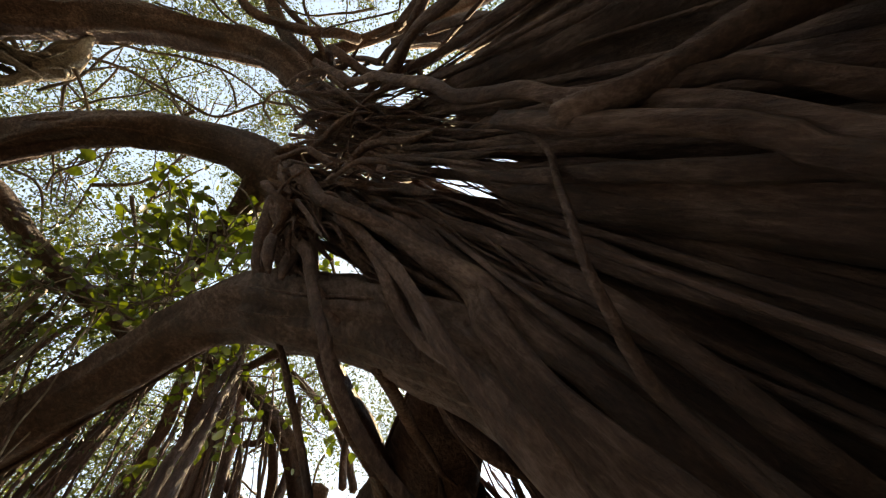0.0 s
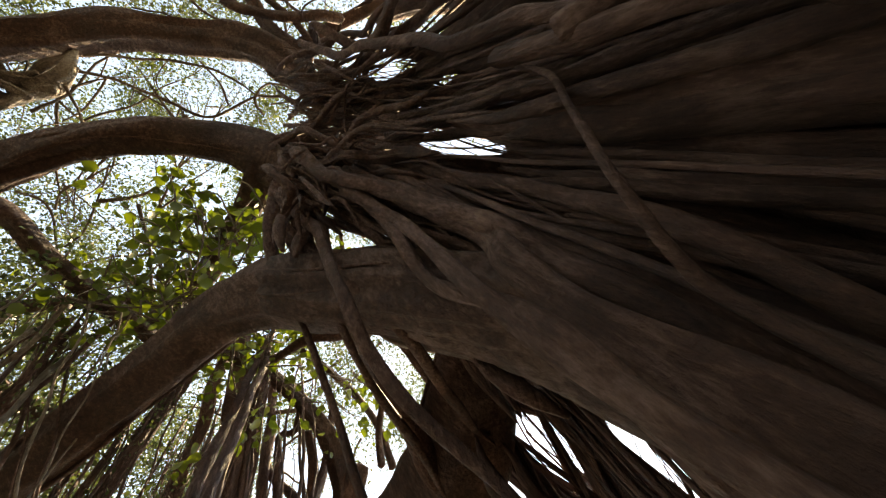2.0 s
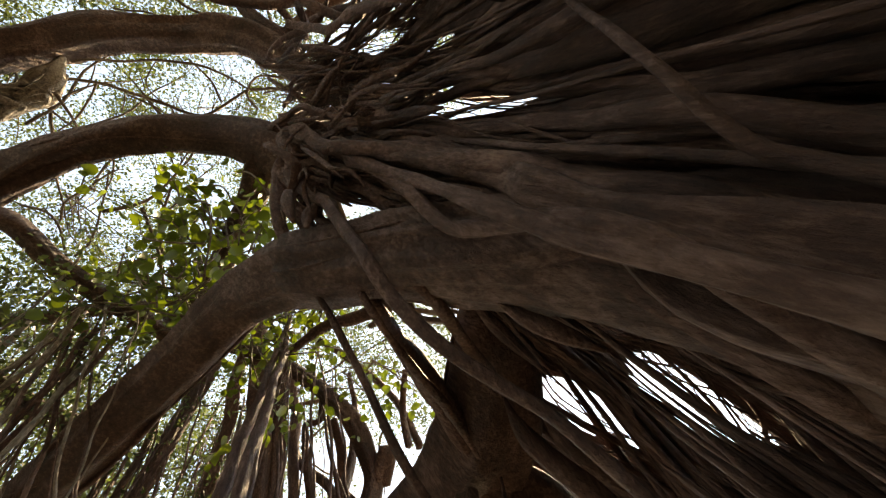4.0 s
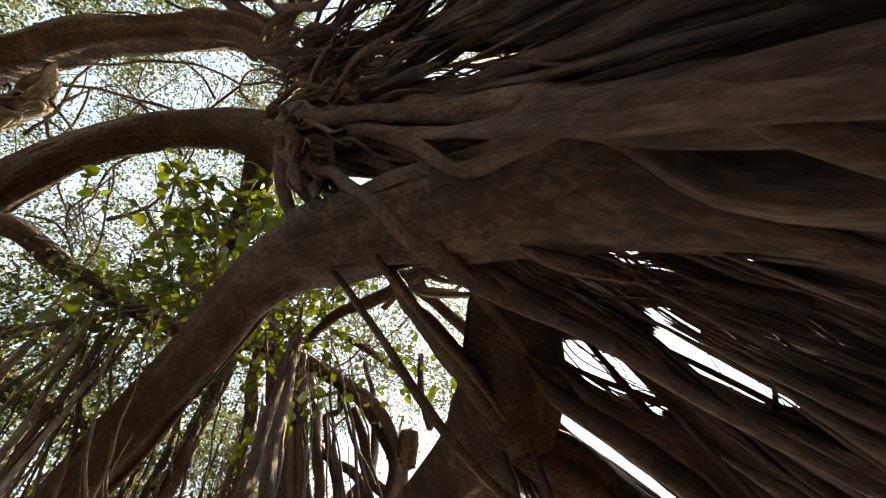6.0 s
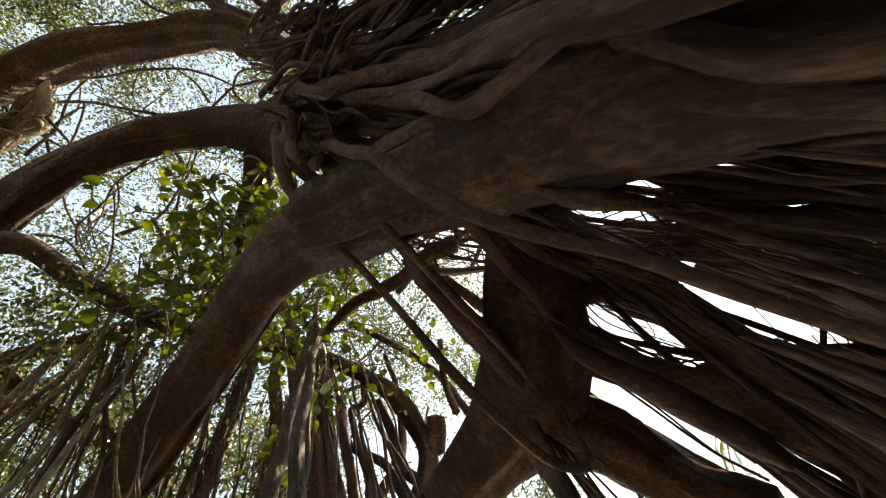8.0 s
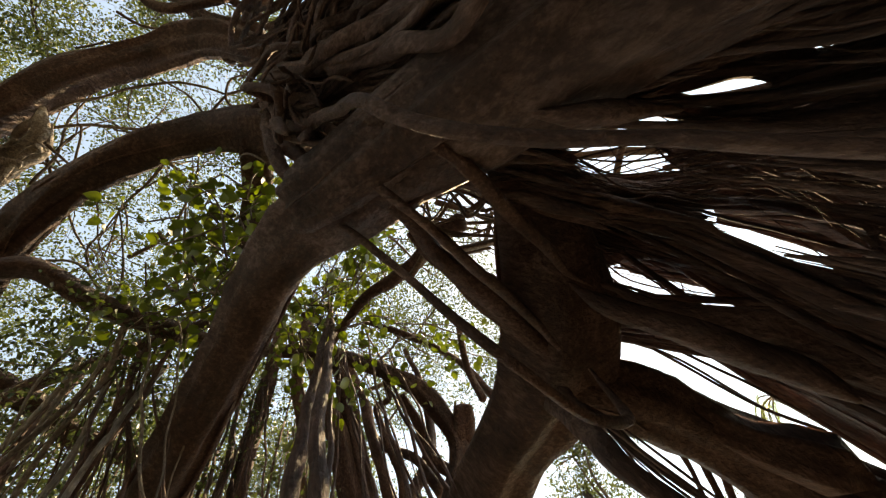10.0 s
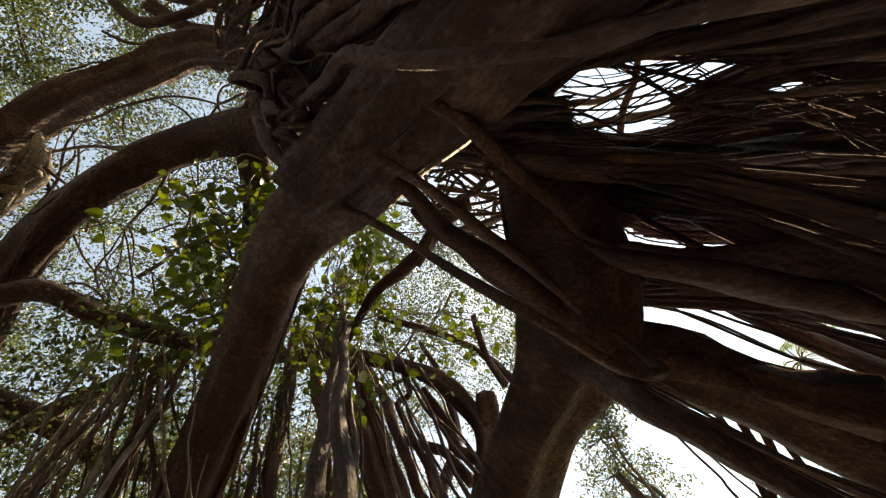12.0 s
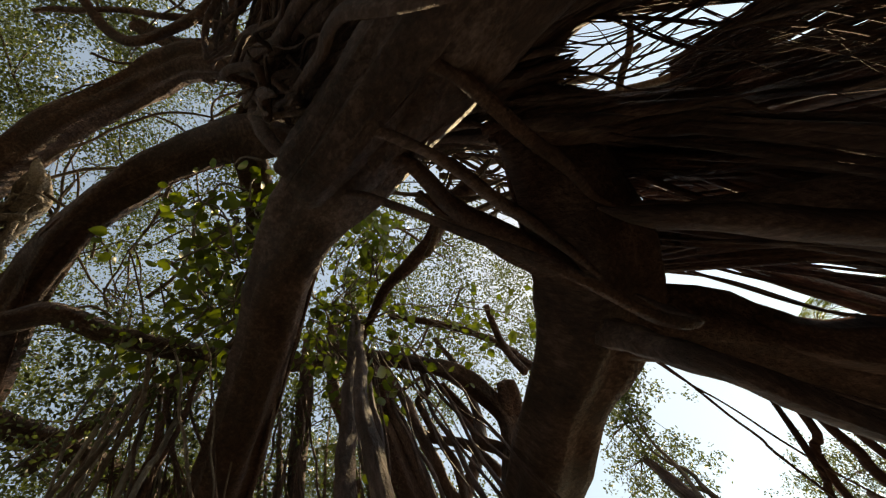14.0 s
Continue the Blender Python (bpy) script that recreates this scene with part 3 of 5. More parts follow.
def clad(points, count, radii, seed, mass, sink=0.75, span=(0.3, 1.0), turn=0.8):
    """Thin roots that creep along a stem, half sunk into its bark."""
    rng = np.random.default_rng(seed)
    q = spline(points, 0.1)
    tan = np.gradient(q[:, :3], axis=0)
    tan /= np.linalg.norm(tan, axis=1)[:, None]
    u = np.cross(tan, (0.31, 0.92, 0.22))
    u /= np.linalg.norm(u, axis=1)[:, None]
    v = np.cross(tan, u)
    n = len(q)
    for i in range(count):
        r = float(rng.choice(radii))
        k = int(n * rng.uniform(*span))
        a = int(rng.integers(0, max(1, n - k)))
        s = np.arange(a, min(n, a + k)) * 0.1
        th = rng.uniform(0, 6.3) + turn * rng.normal() * (s - s[0]) * 0.5 + 0.35 * np.sin(s * rng.uniform(1, 3) + rng.uniform(0, 6))
        d = q[a:a + k, 3] * rng.uniform(0.93, 1.0) + r * sink * 0.5
        p = q[a:a + k, :3] + d[:, None] * (np.cos(th)[:, None] * u[a:a + k] + np.sin(th)[:, None] * v[a:a + k])
        if len(p) < 7:
            continue
        for c, d in runs(p, r):
            n = d - c
            root([(*p[c + j], r * (0.3 + 0.7 * min(1, (j + 1) / 5, (n - j) / 5))) for j in range(0, n, 2)], wobble=0.008, ground=False, mass=mass)


# ---- aerial roots that hang before the trunk ----
root([(-0.25, 0.16, 5.44, 0.062), (-0.32, 0.45, 5.06, 0.057), (-0.21, 0.68, 4.52, 0.046), (-0.12, 0.79, 3.87, 0.034), (-0.07, 0.85, 3.38, 0.03), (0.02, 0.97, 3.08, 0.029), (0.16, 1.14, 2.75, 0.026), (0.28, 1.28, 2.51, 0.023), (0.42, 1.39, 2.17, 0.021)])
root([(-0.15, 0.17, 5.09, 0.067), (-0, 0.35, 4.58, 0.055), (0.13, 0.4, 4.32, 0.047), (0.29, 0.45, 4.04, 0.048), (0.52, 0.55, 3.57, 0.054), (0.69, 0.61, 2.99, 0.06), (0.72, 0.66, 2.57, 0.059), (0.76, 0.69, 2.22, 0.053), (0.83, 0.75, 1.94, 0.055), (0.89, 0.78, 1.7, 0.047)])
root([(-0.19, 0.18, 5.49, 0.048), (-0.37, 0.55, 5.14, 0.054), (-0.49, 0.79, 4.67, 0.056), (-0.44, 1.04, 4.44, 0.049), (-0.34, 1.27, 4.42, 0.034), (-0.18, 1.37, 4.28, 0.025), (0, 1.44, 4.02, 0.019)], ground=False)
root([(0.13, 0.48, 4.36, 0.052), (0.28, 0.57, 4.02, 0.048), (0.35, 0.67, 3.57, 0.044), (0.41, 0.82, 3.17, 0.038), (0.41, 0.77, 2.72, 0.033), (0.41, 0.69, 2.19, 0.031), (0.43, 0.71, 2.01, 0.029), (0.49, 0.8, 1.84, 0.029)])
root([(0.98, -0.1, 3.3, 0.015), (0.94, 0.0, 2.97, 0.017), (0.78, 0.18, 2.57, 0.018), (0.67, 0.3, 2.3, 0.018), (0.66, 0.4, 2.18, 0.019), (0.68, 0.5, 2.08, 0.02), (0.72, 0.58, 1.9, 0.022)], wobble=0.01)
root([(0.16, 0.31, 5.1, 0.049), (0.66, 0.36, 4, 0.043), (0.92, 0.43, 3.12, 0.041), (0.88, 0.47, 2.36, 0.039), (0.88, 0.54, 2.08, 0.04), (0.89, 0.59, 1.9, 0.044), (1.01, 0.7, 1.72, 0.045)])
root([(0.79, -0.11, 2.68, 0.041), (0.83, -0.16, 2.55, 0.044), (0.9, -0.21, 2.41, 0.042), (0.98, -0.29, 2.31, 0.042), (1.08, -0.39, 2.21, 0.051), (1.29, -0.52, 2.06, 0.056)])
root([(0.87, -0.14, 3.3, 0.041), (0.86, -0.07, 2.73, 0.041), (0.88, -0.03, 2.17, 0.031), (0.91, 0.03, 2.03, 0.03), (0.92, 0.06, 1.89, 0.03), (1.07, 0.13, 1.74, 0.033)])
root([(0.83, -0.14, 2.74, 0.033), (1, -0.13, 2.4, 0.028), (1.06, -0.15, 2.24, 0.026), (1.13, -0.12, 2.13, 0.028), (1.19, -0.08, 2.01, 0.032), (1.36, -0.05, 1.85, 0.031)])
root([(0.09, -0.97, 6.41, 0.043), (0.38, -0.73, 5.62, 0.043), (0.62, -0.53, 4.59, 0.038), (0.78, -0.32, 3.74, 0.038), (0.86, -0.15, 2.78, 0.034)])
root([(0.17, 0.3, 5.09, 0.071), (0.47, 0.43, 4.33, 0.077), (0.64, 0.54, 3.75, 0.096), (0.78, 0.61, 3.35, 0.097), (0.86, 0.71, 2.86, 0.121), (0.89, 0.73, 2.62, 0.109), (0.96, 0.74, 2.38, 0.088), (1, 0.77, 2.08, 0.087), (1.17, 0.81, 1.89, 0.091)], flute=0.1)
root([(0.78, 0.7, 2.93, 0.09), (0.79, 0.78, 2.71, 0.08), (0.73, 0.88, 2.54, 0.06), (0.71, 0.97, 2.38, 0.047), (0.74, 1.03, 2.22, 0.045), (0.75, 1.07, 2.07, 0.045), (0.78, 1.12, 1.94, 0.046), (0.9, 1.22, 1.77, 0.05)], flute=0.1)
root([(-0.5, 1.2, 4.7, 0.018), (-0.35, 1.38, 4.16, 0.021), (-0.28, 1.55, 3.8, 0.022), (-0.21, 1.73, 3.45, 0.022), (-0.15, 1.88, 3.1, 0.023), (-0.08, 2.06, 2.9, 0.024), (0.06, 2.4, 2.85, 0.026), (0.3, 2.75, 3.0, 0.03), (0.5, 2.95, 3.6, 0.03)], wobble=0.006, ground=False, label="thin straight dark root hanging clear of the limbs")
root([(-0.32, 0.15, 5.81, 0.06), (-0.31, 0.36, 5.53, 0.062), (-0.22, 0.52, 5.23, 0.054), (-0.15, 0.69, 4.93, 0.046), (-0.09, 0.85, 4.22, 0.034), (-0.04, 0.9, 3.8, 0.035), (0.05, 1.03, 3.51, 0.032), (0.22, 1.25, 3.36, 0.032), (0.47, 1.74, 3.51, 0.037), (0.69, 2.18, 3.64, 0.027), (0.89, 2.59, 3.75, 0.013)], ground=False)
root([(-0.39, 0.7, 4.83, 0.052), (-0.31, 0.93, 4.52, 0.053), (-0.21, 1.15, 4.23, 0.05), (-0.06, 1.4, 3.95, 0.051), (0.08, 1.85, 4.13, 0.074), (0.24, 2.24, 4.11, 0.1), (0.35, 2.67, 3.89, 0.095), (0.48, 3.06, 3.76, 0.096)], ground=False)
root([(-0.33, 0.25, 5.6, 0.048), (-0.2, 0.55, 5, 0.042), (-0.2, 0.89, 4.44, 0.033), (-0.1, 1.05, 3.99, 0.029), (-0.01, 1.27, 3.68, 0.03), (0.08, 1.54, 3.53, 0.033), (0.21, 2.09, 3.6, 0.041), (0.36, 2.65, 3.58, 0.048)], ground=False)
root([(-0.07, 0.45, 5.31, 0.056), (0.19, 0.72, 4.46, 0.046), (0.38, 0.93, 3.98, 0.034), (0.53, 1.07, 3.63, 0.017), (0.64, 1.21, 3.59, 0.009)], ground=False)
root([(-0.21, 0.16, 5.71, 0.065), (0.04, 0.39, 5.11, 0.053), (0.36, 0.43, 4.57, 0.047), (0.66, 0.53, 4.09, 0.05), (0.86, 0.63, 3.46, 0.04), (0.88, 0.67, 3.33, 0.038), (0.87, 0.79, 3.06, 0.034), (0.98, 0.89, 2.67, 0.038), (1.02, 0.91, 2.29, 0.043), (1.06, 0.95, 1.93, 0.045)])

root([(0.1, 0.42, 4.5, 0.05), (0.27, 0.55, 3.95, 0.036), (0.38, 0.63, 3.45, 0.03), (0.385, 0.64, 3.0, 0.03), (0.385, 0.65, 2.6, 0.031), (0.41, 0.68, 2.3, 0.033), (0.43, 0.68, 2.08, 0.036), (0.5, 0.7, 1.7, 0.04), (0.62, 0.74, 0.9, 0.05)], flute=0.12, wobble=0.01)
root([(0.15, 0.38, 4.6, 0.06), (0.45, 0.5, 3.75, 0.055), (0.66, 0.62, 3.15, 0.06), (0.6, 0.65, 2.75, 0.062), (0.6, 0.7, 2.42, 0.064), (0.6, 0.71, 2.14, 0.068), (0.68, 0.74, 1.7, 0.075), (0.8, 0.78, 0.9, 0.09)], flute=0.14, lumps=0.1, wobble=0.012)
root([(0.74, 0.7, 2.95, 0.045), (0.74, 0.77, 2.65, 0.045), (0.69, 0.83, 2.42, 0.042), (0.65, 0.88, 2.28, 0.04), (0.65, 0.92, 2.18, 0.042), (0.67, 0.94, 2.06, 0.046), (0.8, 0.97, 1.6, 0.06), (0.95, 1.0, 0.8, 0.08)], flute=0.12, wobble=0.008)

rng = np.random.default_rng(63)
for k in range(36):
    a = np.array([-0.3, 0.25, 5.5]) + rng.normal(size=3) * (0.07, 0.09, 0.18)
    b = np.array([0.0, 0.75, 4.15]) + rng.normal(size=3) * (0.28, 0.2, 0.25) if k % 2 else np.array([0.75, 0.4, 3.9]) + rng.normal(size=3) * (0.15, 0.2, 0.25)
    r = float(rng.choice([0.009, 0.014, 0.02, 0.03]))
    root([(*(a * (1 - u) + b * u + rng.normal(size=3) * 0.07 * math.sin(3.1 * u)), r * rng.uniform(0.8, 1.15)) for u in np.linspace(0, 1, 9)], ground=False, wobble=0.035, lumps=0.06, flute=0.14)

# ---- the trunk: strands of fused roots between crotch and ground ----
woven([(1.02, 3.4, 3.79, 0.046), (1.11, 3.62, 3.52, 0.096), (1.23, 3.84, 3.27, 0.126), (1.4, 4.07, 3, 0.179), (1.57, 4.33, 2.7, 0.226)], ground=False, flute=0.1)
woven([(0.7, 2.4, 3.73, 0.014), (0.66, 2.41, 3.47, 0.053), (0.71, 2.49, 3.23, 0.07), (0.8, 2.59, 3.04, 0.074), (0.9, 2.71, 2.79, 0.071), (1.05, 2.88, 2.48, 0.061)], ground=False, flute=0.1)
woven([(0.91, 2.57, 3.8, 0.015), (0.89, 2.56, 3.4, 0.066), (0.96, 2.61, 3.12, 0.068), (1.07, 2.71, 2.9, 0.068), (1.24, 2.89, 2.58, 0.073), (1.43, 3.11, 2.31, 0.077)], ground=False, flute=0.1)
woven([(1.36, 2.62, 3.22, 0.013), (1.29, 2.63, 2.91, 0.05), (1.34, 2.69, 2.76, 0.057), (1.37, 2.74, 2.61, 0.061), (1.57, 2.96, 2.34, 0.067)], ground=False, flute=0.1)
woven([(0.01, 1.65, 4.32, 0.017), (0.11, 1.91, 4.3, 0.051), (0.25, 2.18, 4.22, 0.091), (0.35, 2.51, 4.07, 0.122), (0.39, 2.84, 3.97, 0.131), (0.4, 3.23, 3.95, 0.054)], ground=False, flute=0.1)
woven([(0.44, 1.14, 3.11, 0.01), (0.54, 1.26, 2.89, 0.045), (0.65, 1.32, 2.71, 0.046), (0.76, 1.37, 2.62, 0.03), (0.87, 1.43, 2.58, 0.008)], ground=False, flute=0.1)
woven([(1.47, 1.39, 3.05, 0.011), (1.51, 1.46, 2.77, 0.045), (1.59, 1.51, 2.61, 0.051), (1.66, 1.55, 2.44, 0.053), (1.73, 1.61, 2.16, 0.054)], flute=0.1)
woven([(1.63, -0.39, 3.62, 0.014), (1.74, -0.37, 3.26, 0.038), (1.95, -0.37, 3.01, 0.046), (2.12, -0.37, 2.77, 0.045), (2.41, -0.36, 2.42, 0.053)], flute=0.1)
# the strut that leaves the fork and comes down towards the path, and thin roots beside it
root([(0.2, 3.02, 3.62, 0.09), (0.1, 2.76, 3.1, 0.06), (0.04, 2.58, 2.72, 0.05), (0.07, 2.62, 2.58, 0.045), (0.14, 2.76, 2.4, 0.045), (0.3, 3.0, 1.6, 0.05), (0.45, 3.2, 0.02, 0.06)], wobble=0.006, flute=0.12)
for k in range(7):
    o = np.array([0.06 + 0.05 * k, 0.09 * k, -0.02 * k])
    root([(*(np.array(q) + o * u), 0.008 + 0.002 * (k % 3)) for q, u in zip([(0.3, 3.1, 3.6), (0.16, 2.84, 3.1), (0.12, 2.74, 2.72), (0.2, 2.86, 2.4), (0.5, 3.2, 1.5)], (0.3, 0.7, 1, 1.2, 1.4))], wobble=0.025)

# ---- hanging roots and branches beyond the great limb ----
woven([(1.32, 1.05, 4.38, 0.08), (1.49, 1.2, 4.01, 0.11), (1.81, 1.47, 3.52, 0.096), (2.04, 1.7, 3.12, 0.091), (2.29, 1.96, 2.67, 0.096)], wobble=0.03)
woven([(1.37, 1.24, 4.22, 0.06), (1.68, 1.45, 3.81, 0.082), (1.95, 1.71, 3.35, 0.078), (2.2, 1.99, 2.87, 0.08)], wobble=0.03)
twig([(-2.92, -1.25, 8.4, 0.026), (-2.65, -1.13, 8.53, 0.027), (-2.34, -0.96, 8.67, 0.024), (-1.94, -0.78, 8.81, 0.026), (-1.52, -0.61, 8.92, 0.022), (-1.1, -0.7, 8.99, 0.023), (-0.7, -0.82, 9.02, 0.019)], wobble=0.05)
twig([(-2.72, -1.42, 8.45, 0.019), (-2.21, -1.46, 8.62, 0.02), (-1.76, -1.43, 8.76, 0.021), (-1.26, -1.28, 8.88, 0.018), (-0.97, -1.05, 8.96, 0.018), (-0.75, -0.82, 9.02, 0.014)], wobble=0.05)
twig([(-3.83, 0.22, 8.06, 0.018), (-3.57, 0.54, 8.19, 0.019), (-3.6, 1.06, 8.11, 0.015), (-3.66, 1.39, 8.01, 0.015)], wobble=0.05)
twig([(-3.57, 0.54, 8.19, 0.015), (-3.4, 0.26, 8.29, 0.015), (-3.04, 0.07, 8.47, 0.012), (-2.8, 0.02, 8.57, 0.012)], wobble=0.05)
twig([(-3.6, 1.06, 8.11, 0.015), (-3.32, 0.94, 8.27, 0.016), (-3.1, 0.51, 8.42, 0.012), (-2.92, 0.03, 8.52, 0.012)], wobble=0.05)
twig([(-1.32, -2.23, 8.64, 0.016), (-0.94, -1.86, 8.81, 0.017), (-0.38, -1.7, 8.9, 0.014)], wobble=0.05)
twig([(0, -2.47, 8.69, 0.022), (0.05, -2.11, 8.8, 0.022), (0.53, -1.92, 8.83, 0.019), (1, -1.92, 8.79, 0.019)], wobble=0.05)
twig([(-2.32, -0.96, 8.67, 0.016), (-2.09, -0.73, 8.77, 0.017), (-1.92, -0.45, 8.84, 0.013)], wobble=0.05)
twig([(-2.05, -0.82, 9.19, 0.014), (-2.13, -1.19, 9.12, 0.013), (-1.85, -1.5, 9.14, 0.013)], wobble=0.05)
twig([(-1.19, -0.69, 8.97, 0.018), (-1.22, -1.04, 8.93, 0.018), (-1.41, -1.35, 8.85, 0.013)], wobble=0.05)
twig([(-2.59, -1.14, 8.55, 0.016), (-2.88, -0.82, 8.49, 0.015), (-3.19, -0.61, 8.37, 0.011)], wobble=0.05)
twig([(-0.75, -0.82, 9.02, 0.023), (-0.3, -0.73, 9.06, 0.024), (-0.08, -0.64, 9.07, 0.02)], wobble=0.05)
twig([(-0.7, -0.49, 9.05, 0.019), (-0.76, -0.71, 9.03, 0.019), (-0.47, -0.91, 9.03, 0.014), (-0.1, -0.88, 9.05, 0.014)], wobble=0.05)
twig([(2.79, 2.38, 6.6, 0.048), (3.41, 2.69, 6.03, 0.053), (3.87, 2.88, 5.5, 0.049), (4.22, 3.07, 4.95, 0.045)])
twig([(2.99, 2.86, 5.77, 0.043), (3.28, 2.47, 5.67, 0.042), (3.5, 2.15, 5.56, 0.037), (3.65, 1.83, 5.48, 0.032)])
twig([(3.03, 2.14, 6.74, 0.057), (3.46, 2.4, 6.36, 0.047), (3.75, 2.4, 6.1, 0.038), (3.96, 2.39, 5.9, 0.033)])
twig([(3.36, 2.03, 6.78, 0.025), (3.76, 2.58, 6.31, 0.02), (4.27, 2.82, 5.7, 0.018)])
twig([(1.17, 3.39, 4.24, 0.016), (1.43, 3.87, 3.87, 0.013), (1.68, 4.26, 3.44, 0.014), (1.82, 4.42, 3.17, 0.015)], wobble=0.02)
twig([(1.18, 3.53, 4.27, 0.014), (1.48, 3.91, 3.96, 0.012), (1.73, 4.37, 3.42, 0.012)], wobble=0.02)
twig([(1.32, 3.47, 4.22, 0.012), (1.59, 3.96, 3.78, 0.011), (1.85, 4.35, 3.28, 0.012)], wobble=0.02)
root([(0.56, 3.8, 4.07, 0.011), (0.55, 4.01, 3.82, 0.011), (0.53, 4.21, 3.54, 0.01), (0.53, 4.31, 3.36, 0.009), (0.5, 4.43, 3.13, 0.01)], wobble=0.02)
root([(0.57, 3.95, 4.05, 0.007), (0.6, 4.16, 3.77, 0.006), (0.63, 4.33, 3.49, 0.006), (0.65, 4.47, 3.18, 0.007)], wobble=0.03)
root([(0.93, 4.17, 3.71, 0.03), (0.89, 4.29, 3.56, 0.024), (0.81, 4.44, 3.36, 0.023), (0.66, 4.6, 3.13, 0.023), (0.49, 4.74, 2.93, 0.023)], wobble=0.03)
root([(1.06, 4.27, 3.65, 0.025), (0.96, 4.44, 3.46, 0.024), (0.84, 4.6, 3.24, 0.026), (0.66, 4.74, 3.08, 0.025)], wobble=0.03)
root([(1.15, 4.43, 3.52, 0.033), (1.01, 4.6, 3.34, 0.031), (0.91, 4.73, 3.12, 0.033), (0.81, 4.85, 2.9, 0.034)], wobble=0.03)
root([(1.15, 4.49, 3.4, 0.028), (1.05, 4.64, 3.21, 0.03), (0.95, 4.78, 2.94, 0.031)], wobble=0.03)
stem([(-2.93, 2.81, 8.62, 0.094), (-2.28, 3.2, 8.29, 0.102), (-1.68, 3.61, 8.07, 0.111), (-1.18, 4.06, 7.62, 0.116), (-0.76, 4.38, 6.91, 0.115), (-0.63, 4.74, 6.43, 0.124), (-0.69, 5.02, 5.94, 0.144), (-1.3, 5.25, 5.36, 0.146), (-2.09, 5.48, 4.83, 0.166)], name="limb")
root([(-1.79, 3.05, 9.06, 0.083), (-1.89, 3.4, 8.53, 0.127), (-1.95, 3.73, 7.97, 0.155), (-2.11, 4.24, 7.24, 0.157), (-2.23, 4.63, 6.48, 0.148), (-2.32, 5.04, 5.24, 0.129)], wobble=0.03)
root([(-1.61, 3.43, 8.78, 0.071), (-1.7, 3.95, 8.04, 0.131), (-1.93, 4.52, 7.13, 0.141), (-2.07, 4.95, 6.15, 0.128), (-2.16, 5.25, 5.08, 0.115)], wobble=0.03)
root([(-1.62, 4.23, 8.48, 0.05), (-1.67, 4.6, 7.72, 0.083), (-1.75, 4.95, 6.88, 0.09), (-1.79, 5.19, 6.02, 0.085), (-1.85, 5.38, 5.06, 0.076)], wobble=0.04)
root([(-2.09, 2.99, 8.6, 0.067), (-2.31, 3.54, 7.95, 0.098), (-2.56, 4.05, 7.2, 0.096), (-2.73, 4.38, 6.45, 0.092), (-2.82, 4.61, 5.68, 0.086)], wobble=0.04)
root([(-2.08, 2.78, 8.45, 0.056), (-2.51, 3.19, 7.79, 0.102), (-2.88, 3.51, 7.08, 0.106), (-3.13, 3.71, 6.39, 0.1), (-3.34, 3.88, 5.63, 0.085)], wobble=0.04)
root([(-2.29, 2.07, 8.31, 0.053), (-2.89, 2.61, 7.6, 0.087), (-3.27, 2.93, 6.88, 0.097), (-3.51, 3.09, 6.2, 0.091), (-3.69, 3.21, 5.48, 0.076)], wobble=0.05)
stem([(-0.89, 5.14, 5.82, 0.092), (-1.01, 5.03, 6.18, 0.089), (-0.99, 4.95, 6.51, 0.079), (-0.85, 4.8, 6.87, 0.067), (-0.74, 4.62, 7.23, 0.053), (-0.6, 4.26, 7.88, 0.038)], name="limb", wobble=0.05)
stem([(-1.18, 5.25, 5.82, 0.084), (-1.28, 5.17, 6.15, 0.074), (-1.41, 5.1, 6.58, 0.071), (-1.69, 4.95, 7.02, 0.059), (-1.76, 4.86, 7.43, 0.036)], name="limb", wobble=0.05)
stem([(-1.05, 4.18, 7.57, 0.054), (-1.26, 4.47, 7.28, 0.052), (-1.51, 4.49, 7.23, 0.051), (-1.56, 4.81, 6.77, 0.056), (-1.59, 5.1, 6.29, 0.06), (-1.77, 5.23, 5.85, 0.062)], name="limb", wobble=0.03)
stem([(-0.31, 4.72, 6.31, 0.115), (-0.41, 4.85, 6.21, 0.129), (-0.57, 5, 6.03, 0.132)], name="limb", label="short broken stub")
stem([(-1.28, 2.92, 6.66, 0.05), (-0.6, 2.6, 6.49, 0.07), (-0.2, 2.53, 6.28, 0.081), (0.19, 2.41, 6.05, 0.084), (0.46, 2.2, 5.73, 0.09), (0.73, 2.12, 5.45, 0.097)], name="limb", label="reddish sunlit limb")
stem([(0.37, 2.26, 6.05, 0.097), (0.59, 2.7, 5.76, 0.076), (0.8, 3.06, 5.31, 0.077)], name="limb")
stem([(-1.02, 4.58, 7.24, 0.061), (-1.05, 5.12, 6.87, 0.076), (-1.21, 5.41, 6.62, 0.082), (-1.64, 5.42, 6.27, 0.083), (-2.19, 5.52, 6.01, 0.086)], name="limb")
stem([(-0.87, 3.3, 7.63, 0.044), (-0.48, 3.77, 7.45, 0.053), (-0.09, 4.32, 7.15, 0.052), (0.1, 4.78, 6.84, 0.06), (0.15, 5.05, 6.38, 0.064)], name="limb")
stem([(0.32, 4.05, 7.02, 0.051), (0.07, 4.57, 6.74, 0.058), (-0.01, 4.86, 6.29, 0.062)], name="limb")
